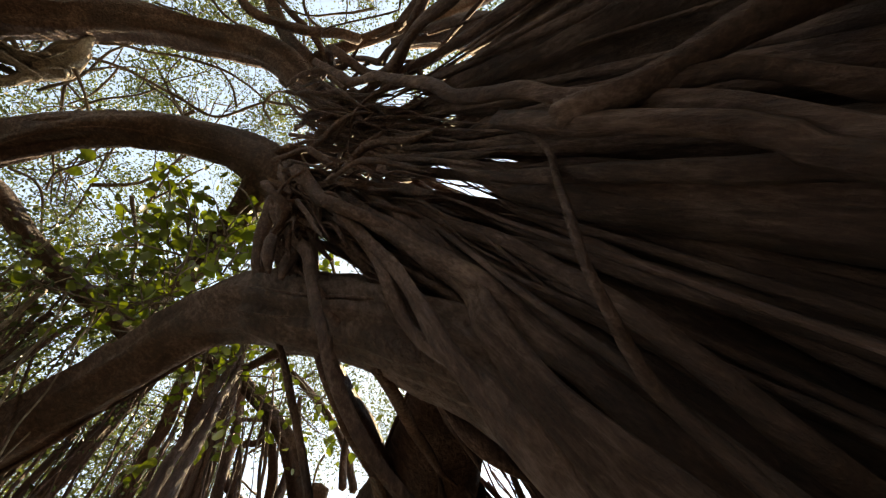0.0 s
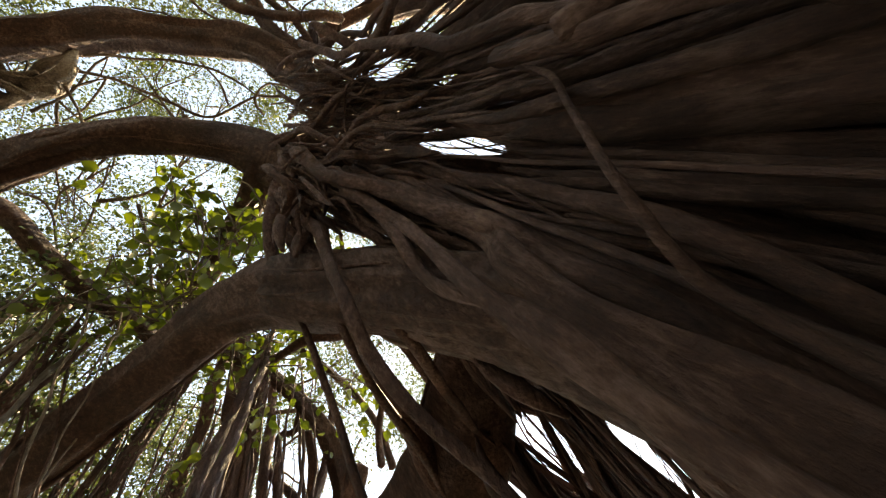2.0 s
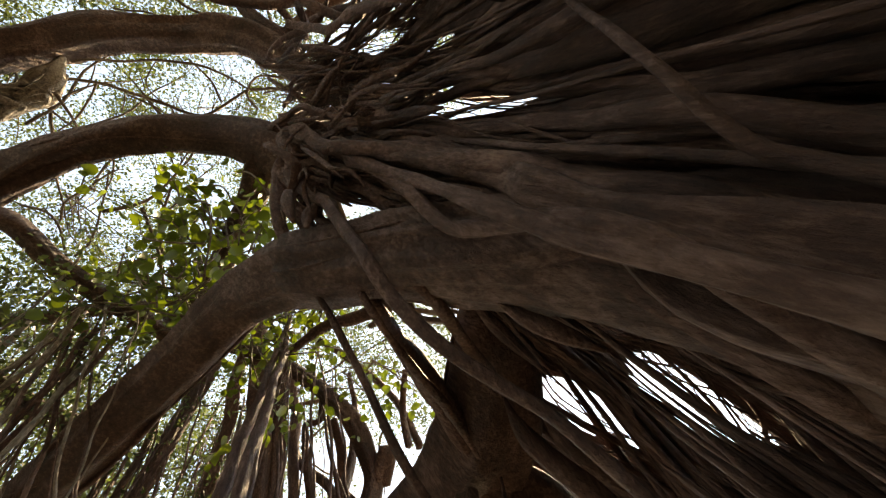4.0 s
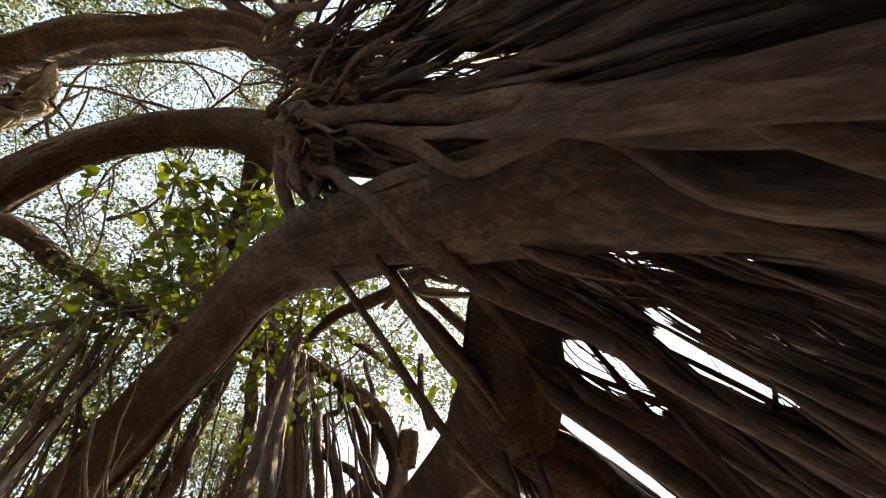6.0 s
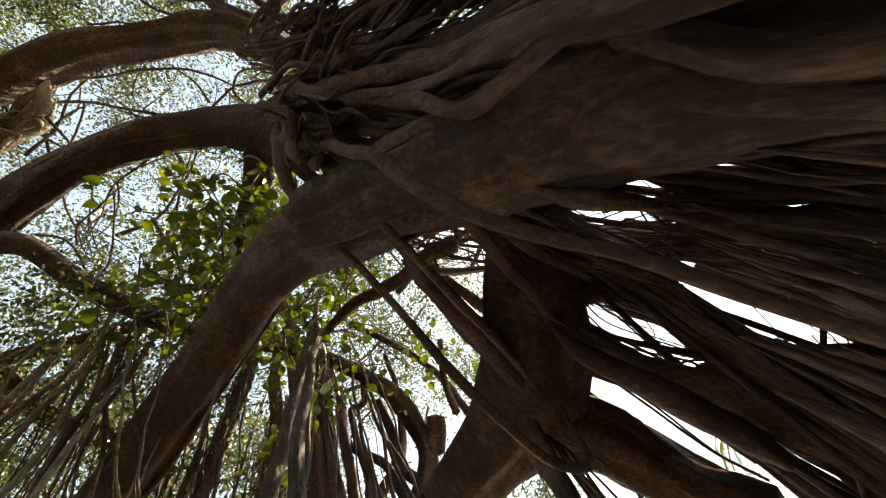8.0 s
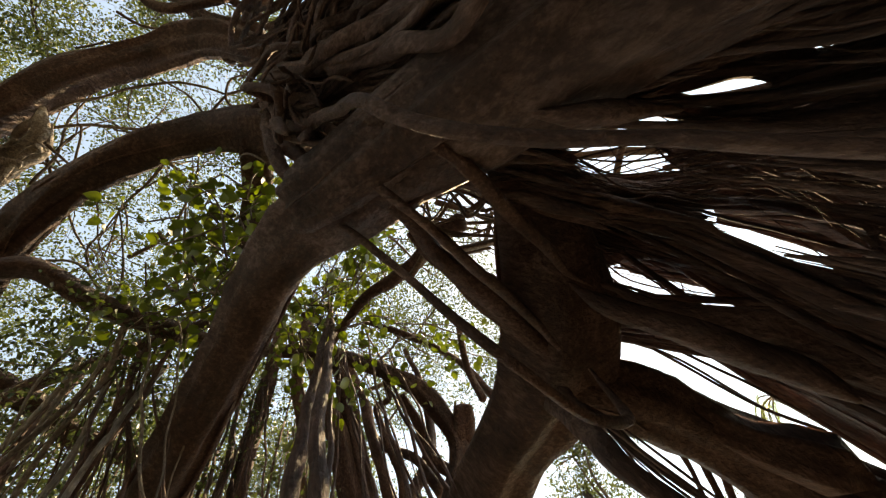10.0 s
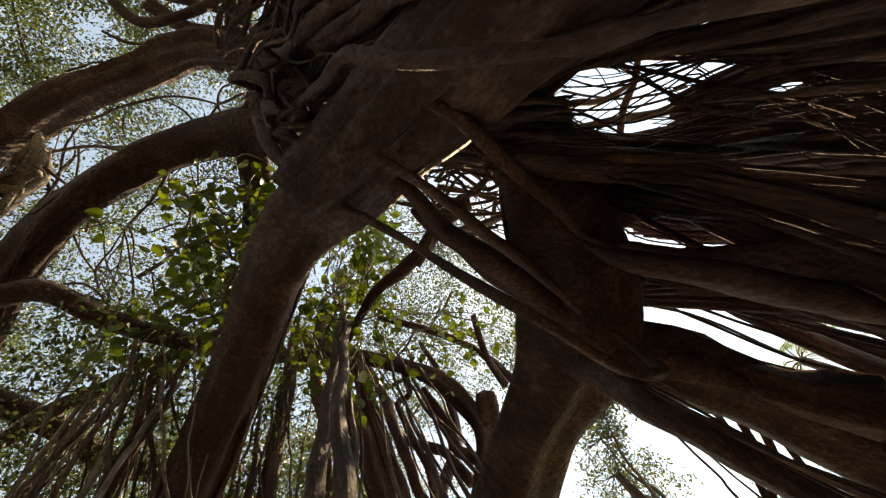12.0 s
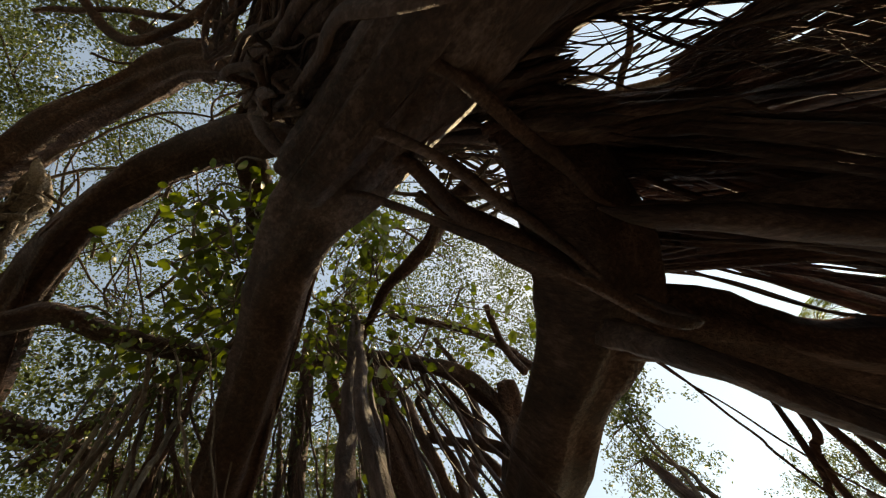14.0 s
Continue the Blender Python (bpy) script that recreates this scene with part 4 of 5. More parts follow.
stem([(-3.89, -0.02, 6.49, 0.116), (-3.55, 0.19, 6.64, 0.119), (-3.28, 0.39, 6.83, 0.128), (-3.13, 0.92, 6.86, 0.11), (-2.89, 1.43, 6.88, 0.109), (-2.57, 1.94, 6.86, 0.1), (-2.34, 2.35, 6.77, 0.088)], name="limb")
stem([(-5.36, 0.23, 7.85, 0.126), (-5.24, 0.8, 7.89, 0.132), (-5.07, 1.73, 7.9, 0.133), (-4.93, 2.44, 7.78, 0.129), (-4.56, 3.14, 7.74, 0.118), (-3.91, 3.75, 7.67, 0.107)], name="limb")
stem([(-5.26, 1.41, 7.48, 0.098), (-4.64, 1.52, 7.69, 0.099), (-4.13, 1.69, 7.75, 0.096), (-3.59, 1.81, 7.81, 0.085), (-2.76, 2.03, 7.92, 0.074)], name="limb")

rng = np.random.default_rng(3)
for k in range(20):
    x, y = (rng.uniform(-2.8, -0.7), rng.uniform(2.8, 4.8)) if k < 8 else (rng.uniform(-6.5, -2.3), rng.uniform(1.4, 5.2))
    top, lean = rng.uniform(7.0, 9.0), rng.normal(size=2) * 0.35
    for i in range(int(rng.integers(2, 7))):
        r = float(rng.choice([0.008, 0.014, 0.026, 0.05], p=[0.35, 0.3, 0.22, 0.13]))
        a, f = rng.normal(size=2) * 0.08, rng.normal(size=2) * 0.28
        z0, z1 = top + rng.uniform(-0.6, 0.4), rng.uniform(-0.1, 0.0) if r > 0.02 else rng.uniform(0.5, 4.0)
        root(ground=False, points=[(x + a[0] + (lean[0] + f[0]) * u, y + a[1] + (lean[1] + f[1]) * u, z0 + (z1 - z0) * u, r * (0.35 + 0.75 * u ** 0.4)) for u in np.linspace(0, 1, 7)], wobble=0.03)


# thin hanging roots; every second one has sunlight put into its bark colour
rng = np.random.default_rng(91)
for k in range(34):
    a = np.array([-2.9, 1.5, 6.6]) + rng.normal(size=3) * (0.35, 0.3, 0.35)
    b = np.array([-3.6, 2.3, 4.6]) + rng.normal(size=3) * (0.75, 0.55, 0.4)
    r = float(rng.choice([0.006, 0.009, 0.014, 0.024]))
    stem([(*(a * (1 - u) + b * u + rng.normal(size=3) * 0.03), r) for u in np.linspace(0, 1.8, 9)], name="aerial_root", mat=PALE_SUNLIT if k % 2 else ROOT, wobble=0.03)


def bough(start, way, length, r, seed, forks=5):
    """A branch that forks into twigs; one mesh."""
    rng = np.random.default_rng(seed)
    pieces = []

    def grow(p, d, ln, r, level):
        pts, q = [], np.array(p, float)
        d = np.array(d, float) / np.linalg.norm(d)
        for k in range(6):
            pts.append((*q, r * (1 - 0.17 * k)))
            q = q + d * ln / 5
            d = d + rng.normal(size=3) * 0.2
            d /= np.linalg.norm(d)
        pieces.append(sweep(pts, sides=6 if level == 0 else 4, step=max(0.1, ln / 16), flute=0.05, wobble=0.05, seed=int(rng.integers(1e6))))
        if level < 2:
            for j in range(forks if level == 0 else 3):
                k = int(rng.integers(1, 5))
                grow(pts[k][:3], d + rng.normal(size=3) * 0.5, ln * rng.uniform(0.35, 0.65), r * (1 - 0.17 * k) * 0.75, level + 1)

    grow(start, way, length, r, 0)
    return part("branch", mesh_of("branch", *join(pieces), TWIG), banyan)


rng = np.random.default_rng(21)
for i in range(110):
    p = (rng.uniform(-10, 1.5), rng.uniform(-6, 9), rng.uniform(7.8, 11.0))
    a = rng.uniform(0, 6.3)
    bough(p, (math.cos(a), math.sin(a), rng.uniform(-0.15, 0.4)), rng.uniform(1.8, 4.2), rng.uniform(0.014, 0.04), 300 + i)

# ---- fused strands round the trunk ----
def strand_path(rng, phi, depth):
    """A root from the crotch down to the ground, round the trunk at angle phi; depth 0 is its outer face, 1 its heart."""
    k = 1 - 0.5 * depth
    co, si = math.cos(phi), math.sin(phi)
    top = np.array([1.15 + 0.75 * k * co, 0.75 + 1.0 * k * si, rng.uniform(4.7, 6.4)])
    bot = np.array([2.45 + 1.3 * k * co, 1.6 + 2.2 * k * si, -0.15])
    if co > 0.15:
        top = np.array([2.2 + 0.7 * k * co, 1.2 + 1.2 * k * si, rng.uniform(2.4, 3.3)])
    out = []
    bow = rng.uniform(-0.12, 0.12)
    for u in np.linspace(0, 1, 12):
        p = top * (1 - u) + bot * u
        p[0] += bow * math.sin(u * 3.1)
        p[1] += bow * math.sin(u * 4.7 + phi)
        out.append(p)
    return np.array(out)


rng = np.random.default_rng(5)
NSTRANDS = 340
MASS = []
THIN, MIXED = [0.006, 0.01, 0.016], [0.008, 0.014, 0.022, 0.034]
for k, count, radii in ((0, 9, THIN), (1, 12, THIN), (2, 26, MIXED), (3, 44, MIXED), (4, 24, MIXED), (5, 26, MIXED), (6, 30, MIXED), (7, 20, MIXED), (8, 10, THIN)):
    clad(STEMS[k], count, radii, 60 + k, MASS)
for i in range(NSTRANDS):
    r = float(rng.choice([0.012, 0.02, 0.03, 0.045, 0.07], p=[0.25, 0.3, 0.2, 0.15, 0.1]))
    phi = rng.uniform(1.2, 5.1) if i < 230 else rng.uniform(0, 6.3)
    strands(strand_path(rng, phi, rng.uniform(0, 0.6)), r, MASS)

FAN_HIGH = [(-0.29, 0.21, 5.50), (0.26, 0.21, 4.79), (0.67, 0.32, 4.00), (0.96, 0.48, 3.20), (1.15, 0.62, 2.46), (1.25, 0.74, 2.01), (1.38, 0.85, 1.79)]
FAN_LOW = [(-0.32, 0.38, 5.40), (-0.09, 0.70, 4.78), (0.25, 0.95, 4.10), (0.50, 1.09, 3.46), (0.77, 1.22, 2.98), (0.92, 1.24, 2.47), (0.98, 1.29, 2.12), (1.03, 1.36, 1.83)]
FAN_TOP = [(0.28, -0.76, 7.01), (0.77, -0.75, 6.33), (1.28, -0.67, 5.37), (1.57, -0.53, 4.38), (1.65, -0.35, 3.35), (1.74, -0.24, 2.64), (2.04, -0.20, 2.26)]
FAN_MID = [(-0.02, -0.04, 6.30), (0.49, 0.08, 5.67), (0.94, 0.30, 4.86), (1.39, 0.53, 3.88), (1.70, 0.73, 2.88), (1.80, 0.86, 2.23), (1.95, 0.98, 1.93)]
WALL_A = [(0.91, 2.55, 4.20), (0.98, 2.81, 4.09), (1.30, 3.19, 3.76), (1.73, 3.61, 3.37), (2.15, 4.02, 2.89), (2.50, 4.31, 2.32)]
WALL_B = [(1.39, 1.82, 4.60), (1.37, 2.12, 4.54), (1.51, 2.63, 4.07), (1.60, 2.92, 3.61), (1.69, 3.17, 2.96), (1.82, 3.42, 2.47)]
SIDE_A = [(0.52, 1.14, 4.01), (0.93, 1.24, 3.63), (1.26, 1.30, 3.31), (1.50, 1.31, 2.87), (1.74, 1.33, 2.43), (1.95, 1.38, 2.05)]
SIDE_B = [(0.66, 1.77, 4.23), (0.97, 1.92, 3.97), (1.28, 2.13, 3.57), (1.63, 2.30, 3.07), (1.84, 2.48, 2.45), (2.00, 2.62, 1.93)]
UPPER_A = [(1.16, 0.51, 4.58), (1.24, 0.86, 3.84), (1.48, 1.30, 3.49), (1.57, 1.73, 3.14), (1.67, 2.15, 2.70), (1.75, 2.47, 2.38)]
UPPER_B = [(1.05, 0.91, 4.72), (1.17, 1.25, 4.20), (1.40, 1.61, 3.85), (1.56, 2.03, 3.40), (1.68, 2.56, 2.78), (1.74, 2.88, 2.41)]
TANGLE = [(0.54, 1.69, 5.90), (1.34, 2.57, 5.27)]


def fan(high, low, count, radii, seed, spread, ground=True, mass=None, free=False):
    """Thin roots that leave the crotch together and spread between two guides on their way down."""
    rng = np.random.default_rng(seed)
    a, b = np.array(high), np.array(low)
    for i in range(count):
        r = rng.choice(radii)
        f0, f1 = rng.uniform(0, 1, 2)
        pts = []
        for k in range(len(a)):
            u = k / (len(a) - 1)
            f = f0 * (1 - u) + (0.3 * f0 + 0.7 * f1) * u
            pts.append(a[k] * (1 - f) + b[k] * f + rng.normal(size=3) * spread * (0.4 + u))
        if mass is not None and not free:
            strands(pts, r, mass)
        else:
            pts = np.array(pts) if free else pushed(np.array(pts), r)
            root([(*q, r * (0.8 + 0.5 * k / len(pts))) for k, q in enumerate(pts) if k % 3 == 0 or free], wobble=0.03, ground=ground, mass=mass)


fan(FAN_HIGH, FAN_LOW, 46, [0.008, 0.012, 0.018, 0.026, 0.034], 8, 0.08)
fan(FAN_TOP, FAN_MID, 44, [0.007, 0.01, 0.016, 0.024], 9, 0.07, mass=MASS)
fan(FAN_HIGH, FAN_LOW, 60, [0.004, 0.006, 0.009, 0.014], 18, 0.09)
fan(SIDE_A, SIDE_B, 90, [0.012, 0.02, 0.03, 0.045], 13, 0.06, mass=MASS)
fan(UPPER_A, UPPER_B, 80, [0.01, 0.018, 0.03, 0.045], 14, 0.07, mass=MASS)
fan(WALL_A, WALL_B, 120, [0.014, 0.022, 0.035, 0.055], 10, 0.08, mass=MASS)
# hair-thin strands that cross the gaps
fan(FAN_TOP, FAN_MID, 26, [0.003, 0.005, 0.008], 31, 0.13, mass=MASS, free=True)
fan(WALL_A, WALL_B, 16, [0.003, 0.005, 0.008], 32, 0.12, mass=MASS, free=True)
fan(SIDE_A, SIDE_B, 16, [0.003, 0.005, 0.008], 33, 0.12, mass=MASS, free=True)
fan(UPPER_A, UPPER_B, 14, [0.003, 0.006, 0.011], 34, 0.13, mass=MASS, free=True)
# knotted roots in the crotch between the upper limbs
rng = np.random.default_rng(44)
for i in range(105):
    a = np.array([-0.05, -0.45, 7.5]) + rng.normal(size=3) * (0.25, 0.42, 0.45)
    b = np.array([1.25, 0.05, 4.9]) + rng.normal(size=3) * (0.25, 0.55, 0.35)
    r = float(rng.choice([0.008, 0.014, 0.022, 0.035]))
    pts = [a * (1 - u) + b * u + rng.normal(size=3) * 0.13 * math.sin(u * 3.1) for u in np.linspace(0, 1, 7)]
    strands(pts, r, MASS)
# a second rank of roots behind the first, down to the ground
for i in range(150):
    u = rng.uniform(0, 1)
    a = np.array([1.5, 0.9, 4.7]) * (1 - u) + np.array([1.5, 3.4, 4.1]) * u + rng.normal(size=3) * 0.15
    b = np.array([3.0, 1.2, 0.0]) * (1 - u) + np.array([3.0, 4.6, 0.0]) * u + rng.normal(size=3) * (0.25, 0.25, 0.0)
    r = float(rng.choice([0.014, 0.022, 0.035, 0.055, 0.08]))
    strands([a * (1 - v) + b * v + rng.normal(size=3) * 0.06 for v in np.linspace(0, 1, 7)], r, MASS)
# straight thick roots under a low bough that stand clear of the gaps and close the trunk behind
stem([(1.25, 1.6, 4.88, 0.16), (2.0, 2.6, 5.35, 0.13), (2.8, 3.3, 4.85, 0.11), (3.5, 3.5, 5.2, 0.08)], name="limb")
PILLARS_A = [(2.26, 2.64, 4.70, 4.80, 4.36, -0.10, 0.080), (3.36, 3.02, 4.70, 3.24, 6.22, -0.10, 0.080), (3.44, 3.59, 4.70, 5.63, 6.68, -0.10, 0.080), (2.42, 2.75, 4.70, 4.17, 3.93, -0.10, 0.080), (1.87, 3.20, 4.70, 3.34, 3.98, -0.10, 0.060), (2.17, 2.61, 4.70, 4.27, 3.68, -0.10, 0.080), (3.05, 3.07, 4.70, 5.00, 5.17, -0.10, 0.080), (2.44, 2.74, 4.70, 3.91, 3.73, -0.10, 0.080), (2.06, 2.54, 4.70, 2.95, 2.54, -0.10, 0.080), (2.13, 3.55, 4.70, 4.14, 4.63, -0.10, 0.060), (1.92, 2.81, 4.70, 3.11, 5.92, -0.10, 0.080), (1.77, 2.34, 4.70, 4.16, 3.44, -0.10, 0.080), (3.46, 3.69, 4.70, 4.76, 6.51, -0.10, 0.080), (1.58, 2.23, 4.70, 2.44, 5.46, -0.10, 0.080)]
PILLARS_B = [(3.22, 3.40, 4.70, 3.38, 3.24, -0.10, 0.080), (2.20, 2.63, 4.70, 3.76, 3.16, -0.10, 0.080), (3.49, 3.57, 4.70, 6.00, 5.95, -0.10, 0.080), (3.56, 3.74, 4.70, 4.27, 4.58, -0.10, 0.080), (2.14, 2.66, 4.70, 4.30, 3.24, -0.10, 0.080), (1.33, 1.83, 4.70, 1.17, 3.53, -0.10, 0.045), (3.18, 3.52, 4.70, 3.97, 4.65, -0.10, 0.045), (1.45, 2.58, 4.70, 2.40, 3.66, -0.10, 0.080), (1.39, 1.92, 4.70, 1.59, 4.02, -0.10, 0.060), (1.68, 2.20, 4.70, 1.65, 4.32, -0.10, 0.060), (1.50, 2.67, 4.70, 3.80, 4.95, -0.10, 0.060), (2.37, 2.52, 4.70, 2.56, 3.63, -0.10, 0.045), (1.40, 1.90, 4.70, 1.18, 3.42, -0.10, 0.045)]
PILLARS_C = [(1.08, 3.51, 4.70, 2.92, 3.53, -0.10, 0.080), (1.49, 3.70, 4.70, 3.00, 5.29, -0.10, 0.030), (2.25, 4.40, 4.70, 2.41, 6.28, -0.10, 0.080), (2.40, 4.55, 4.70, 2.69, 6.23, -0.10, 0.080), (0.95, 3.36, 4.70, 3.07, 4.11, -0.10, 0.045), (1.86, 3.27, 4.70, 3.70, 4.35, -0.10, 0.045), (1.69, 2.37, 4.70, 2.27, 5.69, -0.10, 0.080), (0.97, 3.40, 4.70, 2.99, 3.88, -0.10, 0.060), (1.32, 2.58, 4.70, 3.77, 4.93, -0.10, 0.030), (1.01, 3.26, 4.70, 2.32, 2.81, -0.10, 0.060), (1.10, 2.75, 4.70, 1.05, 3.18, -0.10, 0.045)]
PILLARS_D = [(1.06, 3.65, 4.70, 2.75, 6.80, -0.10, 0.030), (1.02, 3.89, 4.70, 2.78, 5.49, -0.10, 0.080), (1.12, 4.01, 4.70, 2.11, 4.70, -0.10, 0.080), (1.03, 2.78, 4.70, 1.48, 3.10, -0.10, 0.030), (0.98, 3.78, 4.70, 3.24, 6.31, -0.10, 0.080), (1.75, 2.55, 4.70, 4.21, 2.22, -0.10, 0.045), (2.84, 2.48, 4.70, 5.14, 5.34, -0.10, 0.080), (1.87, 2.46, 4.70, 4.36, 3.11, -0.10, 0.060), (2.97, 2.47, 4.70, 4.30, 5.74, -0.10, 0.080)]
PILLARS_E = [(2.83, 2.49, 4.70, 3.41, 1.86, -0.10, 0.060), (3.12, 2.64, 4.70, 4.60, 1.98, -0.10, 0.080), (2.90, 2.66, 4.70, 5.39, 2.37, -0.10, 0.060), (3.09, 2.52, 4.70, 5.71, 1.85, -0.10, 0.060), (2.86, 2.49, 4.70, 5.09, 2.10, -0.10, 0.045), (2.83, 2.41, 4.70, 5.29, 2.47, -0.10, 0.030), (1.25, 0.99, 4.70, 3.15, 3.92, -0.10, 0.045), (2.83, 2.61, 4.70, 3.53, 3.94, -0.10, 0.080), (1.05, 3.48, 4.70, 3.29, 3.86, -0.10, 0.080), (1.77, 3.15, 4.70, 3.56, 4.15, -0.10, 0.030)]
rng = np.random.default_rng(52)
for *ends, r in PILLARS_A + PILLARS_B + PILLARS_C + PILLARS_D + PILLARS_E:
    a, b = np.array(ends[:3]), np.array(ends[3:])
    for k in range(4):
        o = rng.normal(size=3) * (0.02, 0.02, 0) if k else np.zeros(3)
        p = a + (b - a) * np.linspace(0, 1, 9)[:, None] + o * (1.5 + k)
        stem([(*q, (r if k == 0 else r * 0.45) * (0.85 + 0.04 * i)) for i, q in enumerate(p)], name="aerial_root", mat=ROOT, wobble=0.014, mass=MASS)
tagged(part("root_mass", quads_mesh("root_mass", *joined(MASS), ROOT, True), banyan, "dense mass of fused aerial roots round the trunk"), kind="stuff")

rng = np.random.default_rng(17)
for i in range(34):
    a = np.array(TANGLE[0]) + rng.normal(size=3) * (0.25, 0.3, 0.35)
    b = np.array(TANGLE[1]) + rng.normal(size=3) * (0.2, 0.3, 0.55)
    r = float(rng.choice([0.008, 0.014, 0.022, 0.035]))
    twig([(*a, r), (*(a * 0.66 + b * 0.34 + rng.normal(size=3) * 0.14), r * 0.95), (*(a * 0.33 + b * 0.67 + rng.normal(size=3) * 0.14), r * 0.9), (*b, r * 0.85)], wobble=0.05)

# ---- canopy ----
CANOPY = [
    ((-14, -10, 9.5), (1.5, 4.5, 14.5), 4600, 1.35, 0.17, 58, 0.17, 0.068),      # the tree's own crown
    ((-14, 4.5, 9.5), (-3.5, 12, 14.5), 1500, 1.3, 0.17, 58, 0.17, 0.068),
    ((-2.5, 4.5, 10), (3.0, 9.0, 13.5), 330, 1.1, 0.1, 50, 0.2, 0.068),
    ((-5.5, -9.5, 9.6), (1.5, -2.5, 13), 600, 1.2, 0.16, 58, 0.17, 0.068),
    # unseen crown behind the trunk, added to shade it
    ((2, -9, 9), (10, 0, 13), 900, 1.5, 0.0, 40, 0.3, 0.09),
    ((-7.5, 0.8, 5.8), (-2.6, 5.0, 8.4), 560, 0.7, 0.08, 40, 0.2, 0.07),
    ((-10, 5, 5.5), (-2.2, 11, 11), 1300, 1.1, 0.17, 46, 0.17, 0.07),       # low boughs beyond the great limb
    ((-1.6, 2.8, 7.6), (2.2, 6.2, 11), 240, 0.7, 0.05, 40, 0.2, 0.065),       # boughs over the opening
    ((-17, -16, 0.2), (-11, 16, 9.5), 4200, 1.8, -0.1, 40, 0.5, 0.13),       # unseen thickets, this row and the next, added to keep skylight off the trunk
    ((-12, -18, 0.2), (12, -10, 9.5), 4200, 1.8, -0.1, 40, 0.5, 0.13),
]
VINE_A = [((-1.58, 0.74, 6.93), (0.28, 0.28, 0.3), 150), ((-0.98, 1.01, 6.51), (0.24, 0.2, 0.24), 140), ((-1.84, 1.14, 6.45), (0.3, 0.3, 0.3), 120)]
VINE_C = [((-2.08, 1.31, 6.42), (0.35, 0.3, 0.3), 100), ((-2.60, 1.56, 6.56), (0.4, 0.3, 0.3), 100), ((-1.60, 1.48, 6.00), (0.35, 0.3, 0.3), 80)]
VINE_B = [((-0.24, 2.13, 7.29), (0.38, 0.33, 0.38), 260), ((-1.02, 2.72, 7.17), (0.42, 0.36, 0.42), 240), ((0.23, 3.90, 6.88), (0.4, 0.3, 0.3), 100), ((-1.80, 2.85, 6.58), (0.3, 0.25, 0.6), 140), ((-1.41, 3.57, 6.14), (0.3, 0.3, 0.3), 40)]


def in_crown(rng, count, lo, hi, cells, fill, seed):
    """Twig ends through a layer of the crown, in uneven clumps with gaps of sky between them."""
    out = []
    off = np.random.default_rng(seed).uniform(0, 50, 3)
    while len(out) < count:
        p = rng.uniform(lo, hi)
        v = noise.noise(Vector(p / cells + off)) + 0.5 * noise.noise(Vector(p / (cells * 0.4) + off))
        if v > fill:
            out.append(p)
    return np.array(out)


rng = np.random.default_rng(11)
clumps = []
for lo, hi, count, cells, fill, per, spread, size in CANOPY:
    ends = in_crown(rng, count, np.array(lo), np.array(hi), cells, fill, count)
    c = np.repeat(ends, per, axis=0) + rng.normal(size=(count * per, 3)) * spread
    clumps.append(leaves(c, size, count, 0.4, 0.55))
crown = tagged(part("crown", quads_mesh("crown", *joined(clumps), LEAF), banyan, "sunlit green canopy of small leaves, plus added unseen leaves that cut skylight"), kind="stuff")


# ---- trees beyond ----
def far_tree(base, top, blobs, seed, label):
    """A tree farther off: trunk, a few boughs and a loose crown."""
    tree = thing("background_tree", base, label, "tree", "trees beyond the banyan")
    rng = np.random.default_rng(seed)
    b, t = np.array(base, float), np.array(top, float)
    m = b * 0.5 + t * 0.5 + np.array([0.3, -0.2, 0])
    part("trunk", mesh_of("trunk", *sweep([(*b - np.array([0, 0, 0.1]), 0.24), (*m, 0.17), (*t, 0.08)], sides=12, step=0.4, flute=0.08, seed=seed), BARK), tree)
    cs = []
    for c, spread, count in blobs:
        c = np.array(c, float)
        part("limb", mesh_of("limb", *sweep([(*m, 0.09), (*(m * 0.4 + c * 0.6 + rng.normal(size=3) * 0.3), 0.05), (*c, 0.02)], sides=7, step=0.3, wobble=0.1, seed=int(rng.integers(1e6))), TWIG), tree)
        ends = c + rng.normal(size=(count, 3)) * np.array(spread)
        for e in ends[:10]:
            part("branch", mesh_of("branch", *sweep([(*c, 0.018), (*(c * 0.5 + e * 0.5 + rng.normal(size=3) * 0.15), 0.012), (*e, 0.006)], sides=4, step=0.3, wobble=0.05, seed=int(rng.integers(1e6))), TWIG), tree)
        cs.append(np.repeat(ends, 30, axis=0) + rng.normal(size=(count * 30, 3)) * 0.11)
    tagged(part("crown", quads_mesh("crown", *leaves(np.vstack(cs), 0.1, seed, 0.4, 0.5), LEAF), tree), kind="stuff")
    return tree


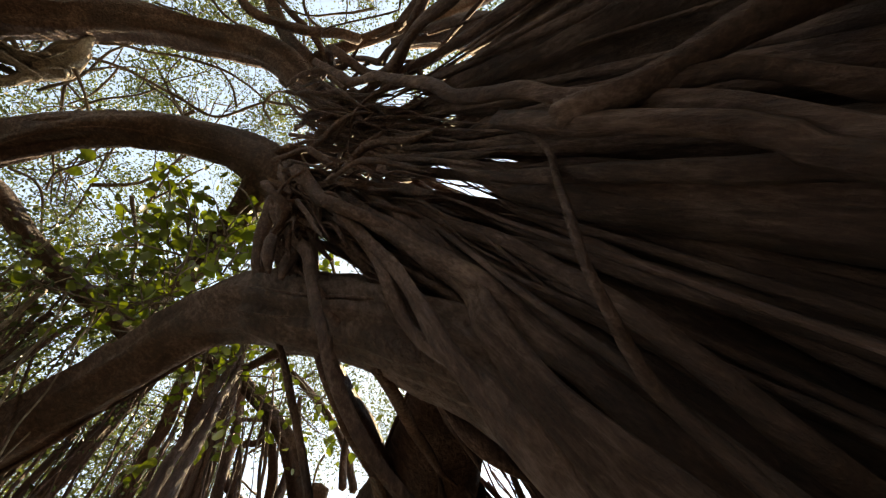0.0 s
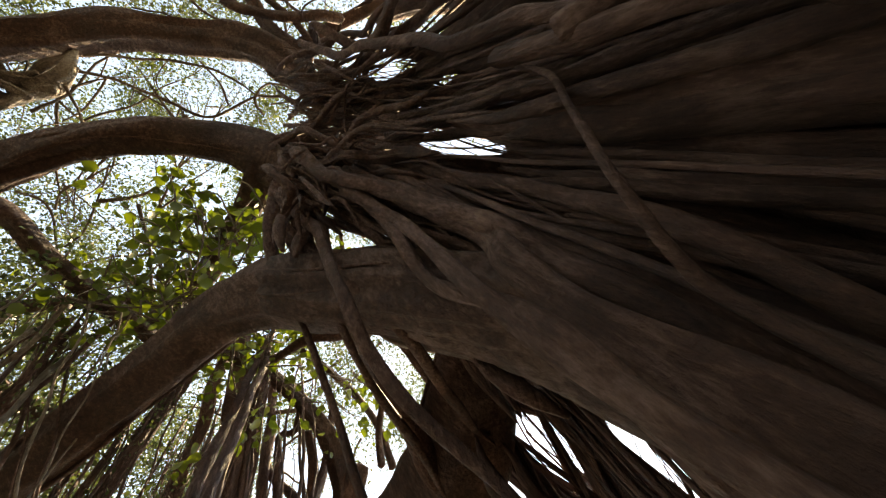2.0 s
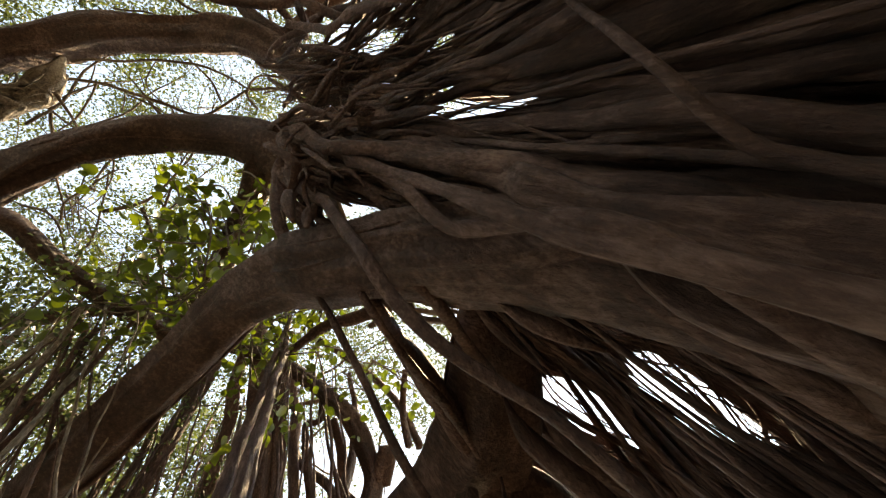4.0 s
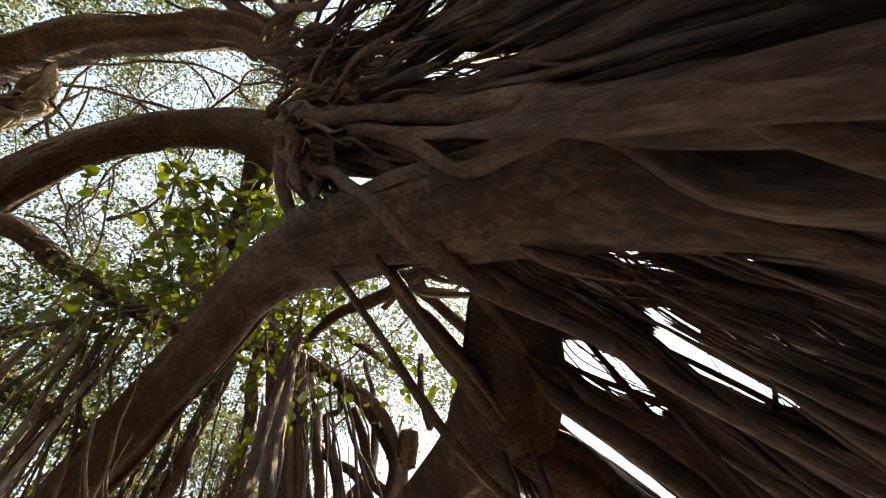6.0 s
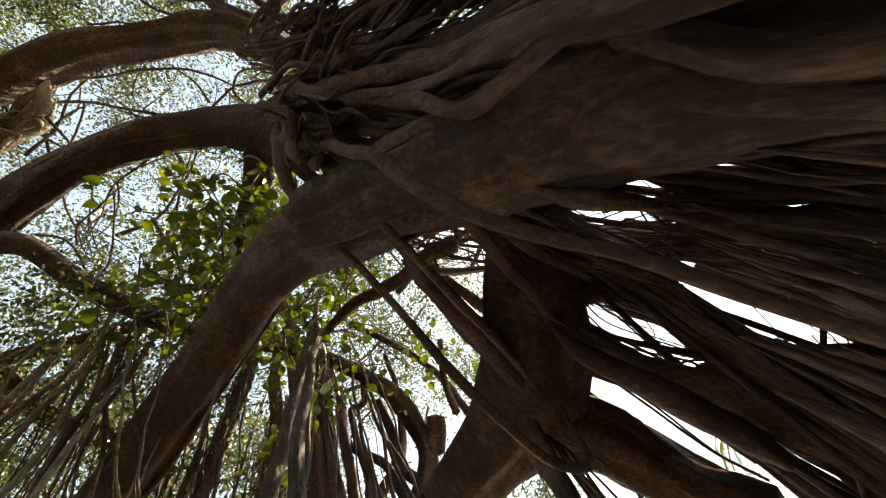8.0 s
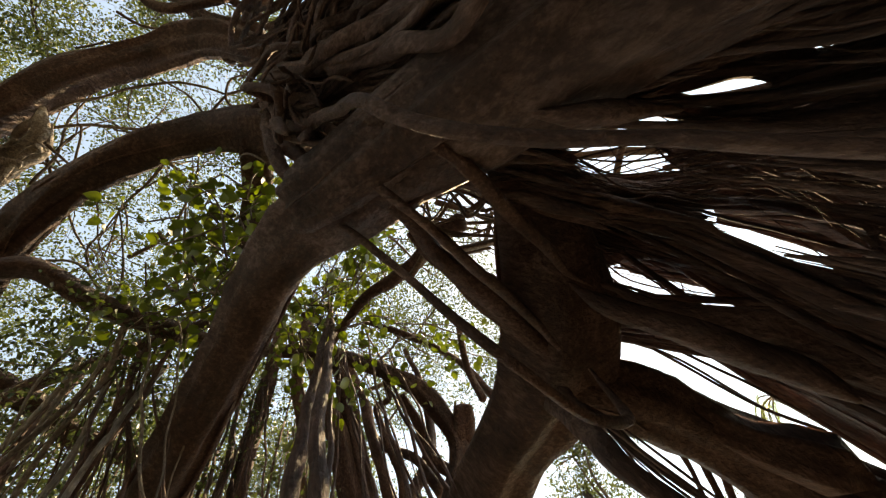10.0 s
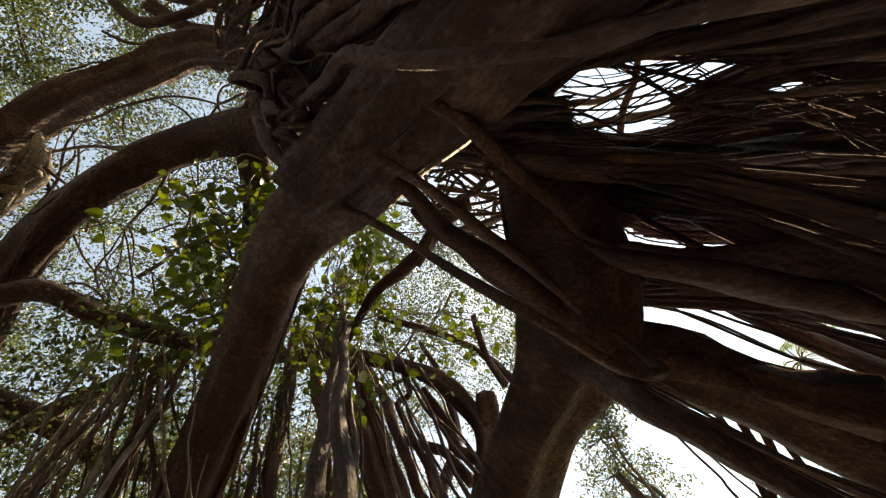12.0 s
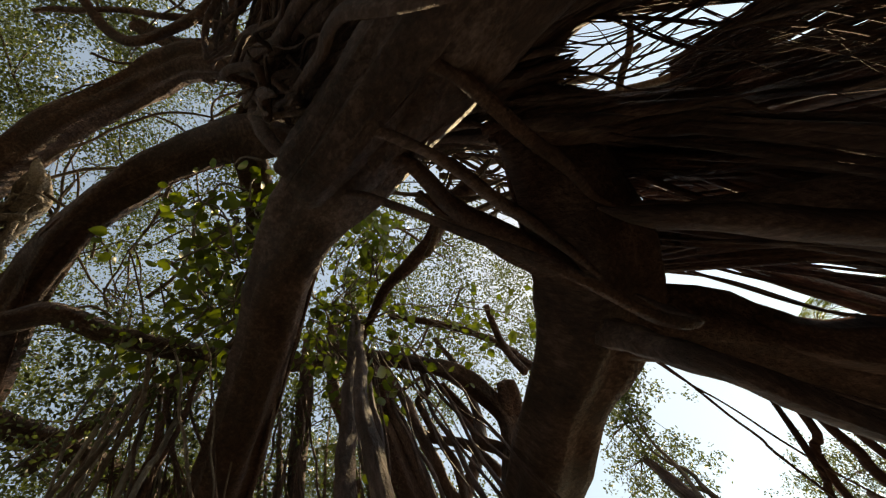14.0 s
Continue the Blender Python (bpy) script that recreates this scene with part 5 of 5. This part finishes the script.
def palm(base, top, seed):
    tree = thing("palm_tree", base, "tall palm with feathered fronds far beyond the roots", "palm", "trees beyond the banyan")
    rng = np.random.default_rng(seed)
    b, t = np.array(base, float), np.array(top, float)
    part("trunk", mesh_of("trunk", *sweep([(*b - np.array([0, 0, 0.1]), 0.2), (*(b * 0.5 + t * 0.5 + np.array([0.2, 0, 0])), 0.15), (*t, 0.13)], sides=12, step=0.3, flute=0.03, lumps=0.1, seed=seed), BARK), tree)
    for i in range(16):
        a = i * 2.4 + rng.uniform(-0.2, 0.2)
        rise, ln = rng.uniform(0.1, 1.0), rng.uniform(1.8, 2.5)
        spine = [t + np.array([math.cos(a), math.sin(a), 0]) * ln * u * 0.85 + np.array([0, 0, ln * (rise * u - 1.05 * u * u)]) for u in np.linspace(0, 1, 8)]
        frond = part("frond", mesh_of("frond", *sweep([(*q, 0.022 - 0.0025 * k) for k, q in enumerate(spine)], sides=4, step=0.2, seed=seed), TWIG), tree)
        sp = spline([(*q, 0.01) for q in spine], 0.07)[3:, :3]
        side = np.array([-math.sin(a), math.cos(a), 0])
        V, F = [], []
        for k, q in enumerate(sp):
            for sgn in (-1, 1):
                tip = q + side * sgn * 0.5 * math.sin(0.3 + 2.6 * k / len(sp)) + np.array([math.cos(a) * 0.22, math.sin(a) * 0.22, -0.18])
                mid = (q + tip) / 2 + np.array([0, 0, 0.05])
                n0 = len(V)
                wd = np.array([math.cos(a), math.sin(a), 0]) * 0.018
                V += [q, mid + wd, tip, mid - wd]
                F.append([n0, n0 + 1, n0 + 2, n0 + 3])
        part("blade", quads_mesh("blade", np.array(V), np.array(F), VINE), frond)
    return tree


far_tree((0.2, 11.6, 0), (1.2, 11.6, 9.0), [((2.3, 10.8, 9.95), (0.4, 0.4, 0.35), 70), ((1.6, 11.2, 9.7), (0.4, 0.4, 0.4), 50), ((1.2, 12.0, 9.3), (0.5, 0.5, 0.4), 60), ((1.6, 13.2, 9.0), (0.6, 0.6, 0.4), 70)], 41, "slender green tree in full sun beyond the banyan")
far_tree((5.9, 19.0, 0), (5.9, 18.9, 8.0), [((6.5, 19.1, 8.5), (0.9, 0.9, 0.6), 90), ((5.4, 18.7, 8.8), (0.7, 0.8, 0.5), 70), ((7.6, 19.3, 8.0), (1.0, 1.0, 0.7), 90)], 42, "low bushy green tree in full sun, far off")
palm((8.6, 14.8, 0), (8.8, 14.65, 9.3), 43)

# ---- broad-leaved vine on the great limb ----
def leaf_mesh(name, length, seed):
    """A heart-shaped leaf with a midrib fold and a drooping tip, its stalk at the origin."""
    rng = np.random.default_rng(seed)
    prof = [(0.0, 0.05), (0.08, 0.30), (0.25, 0.42), (0.45, 0.40), (0.65, 0.29), (0.85, 0.12), (1.0, 0.0)]
    V, F = [], []
    for u, w in prof:
        bend = -0.25 * u * u
        for side in (-1, 0, 1):
            V.append(((u + (-0.06 if side and u < 0.1 else 0)) * length, side * w * length * rng.uniform(0.93, 1.07), (bend + abs(side) * w * 0.22) * length))
    for i in range(len(prof) - 1):
        for k in (0, 1):
            F.append([3 * i + k, 3 * i + k + 1, 3 * i + k + 4, 3 * i + k + 3])
    return mesh_of(name, V, F, VINE)


LEAVES = [leaf_mesh("leaf", 0.112, k) for k in range(4)]


def vine(base, label, boxes, seed):
    v = thing("climbing_vine", base, label, "vine", "vines on the banyan")
    rng = np.random.default_rng(seed)
    for centre, spread, count in boxes:
        tips = [np.array(centre) + rng.normal(size=3) * np.array(spread) for k in range(max(3, count // 9))]
        for tip in tips:
            a = np.array(base) + (tip - np.array(base)) * rng.uniform(0.3, 0.7) + rng.normal(size=3) * 0.15
            part("vine_stem", mesh_of("vine_stem", *sweep([(*a, 0.010), (*(a * 0.5 + tip * 0.5 + rng.normal(size=3) * 0.1), 0.008), (*tip, 0.005)], sides=5, step=0.15, wobble=0.03, seed=int(rng.integers(1e6))), TWIG), v)
        for k in range(count):
            tip = tips[k % len(tips)]
            ob = part("leaf", LEAVES[int(rng.integers(4))], v)
            s = rng.uniform(0.65, 1.4)
            ob.matrix_basis = Matrix.Translation(tip + rng.normal(size=3) * 0.16) @ Euler((rng.normal(0, 0.5), rng.uniform(0.0, 1.1), rng.uniform(0, 6.3))).to_matrix().to_4x4() @ Matrix.Scale(s, 4)
    return v


vine((-1.0, 1.2, 5.0), "climbing vine with broad heart-shaped green leaves on the great limb", VINE_A, 1)
vine((-1.3, 1.5, 5.1), "tangle of dark green broad-leaved vine along the great limb", VINE_C, 3)
vine((-1.2, 2.4, 6.0), "yellow-green backlit vine sprays hanging beside the aerial roots", VINE_B, 2)
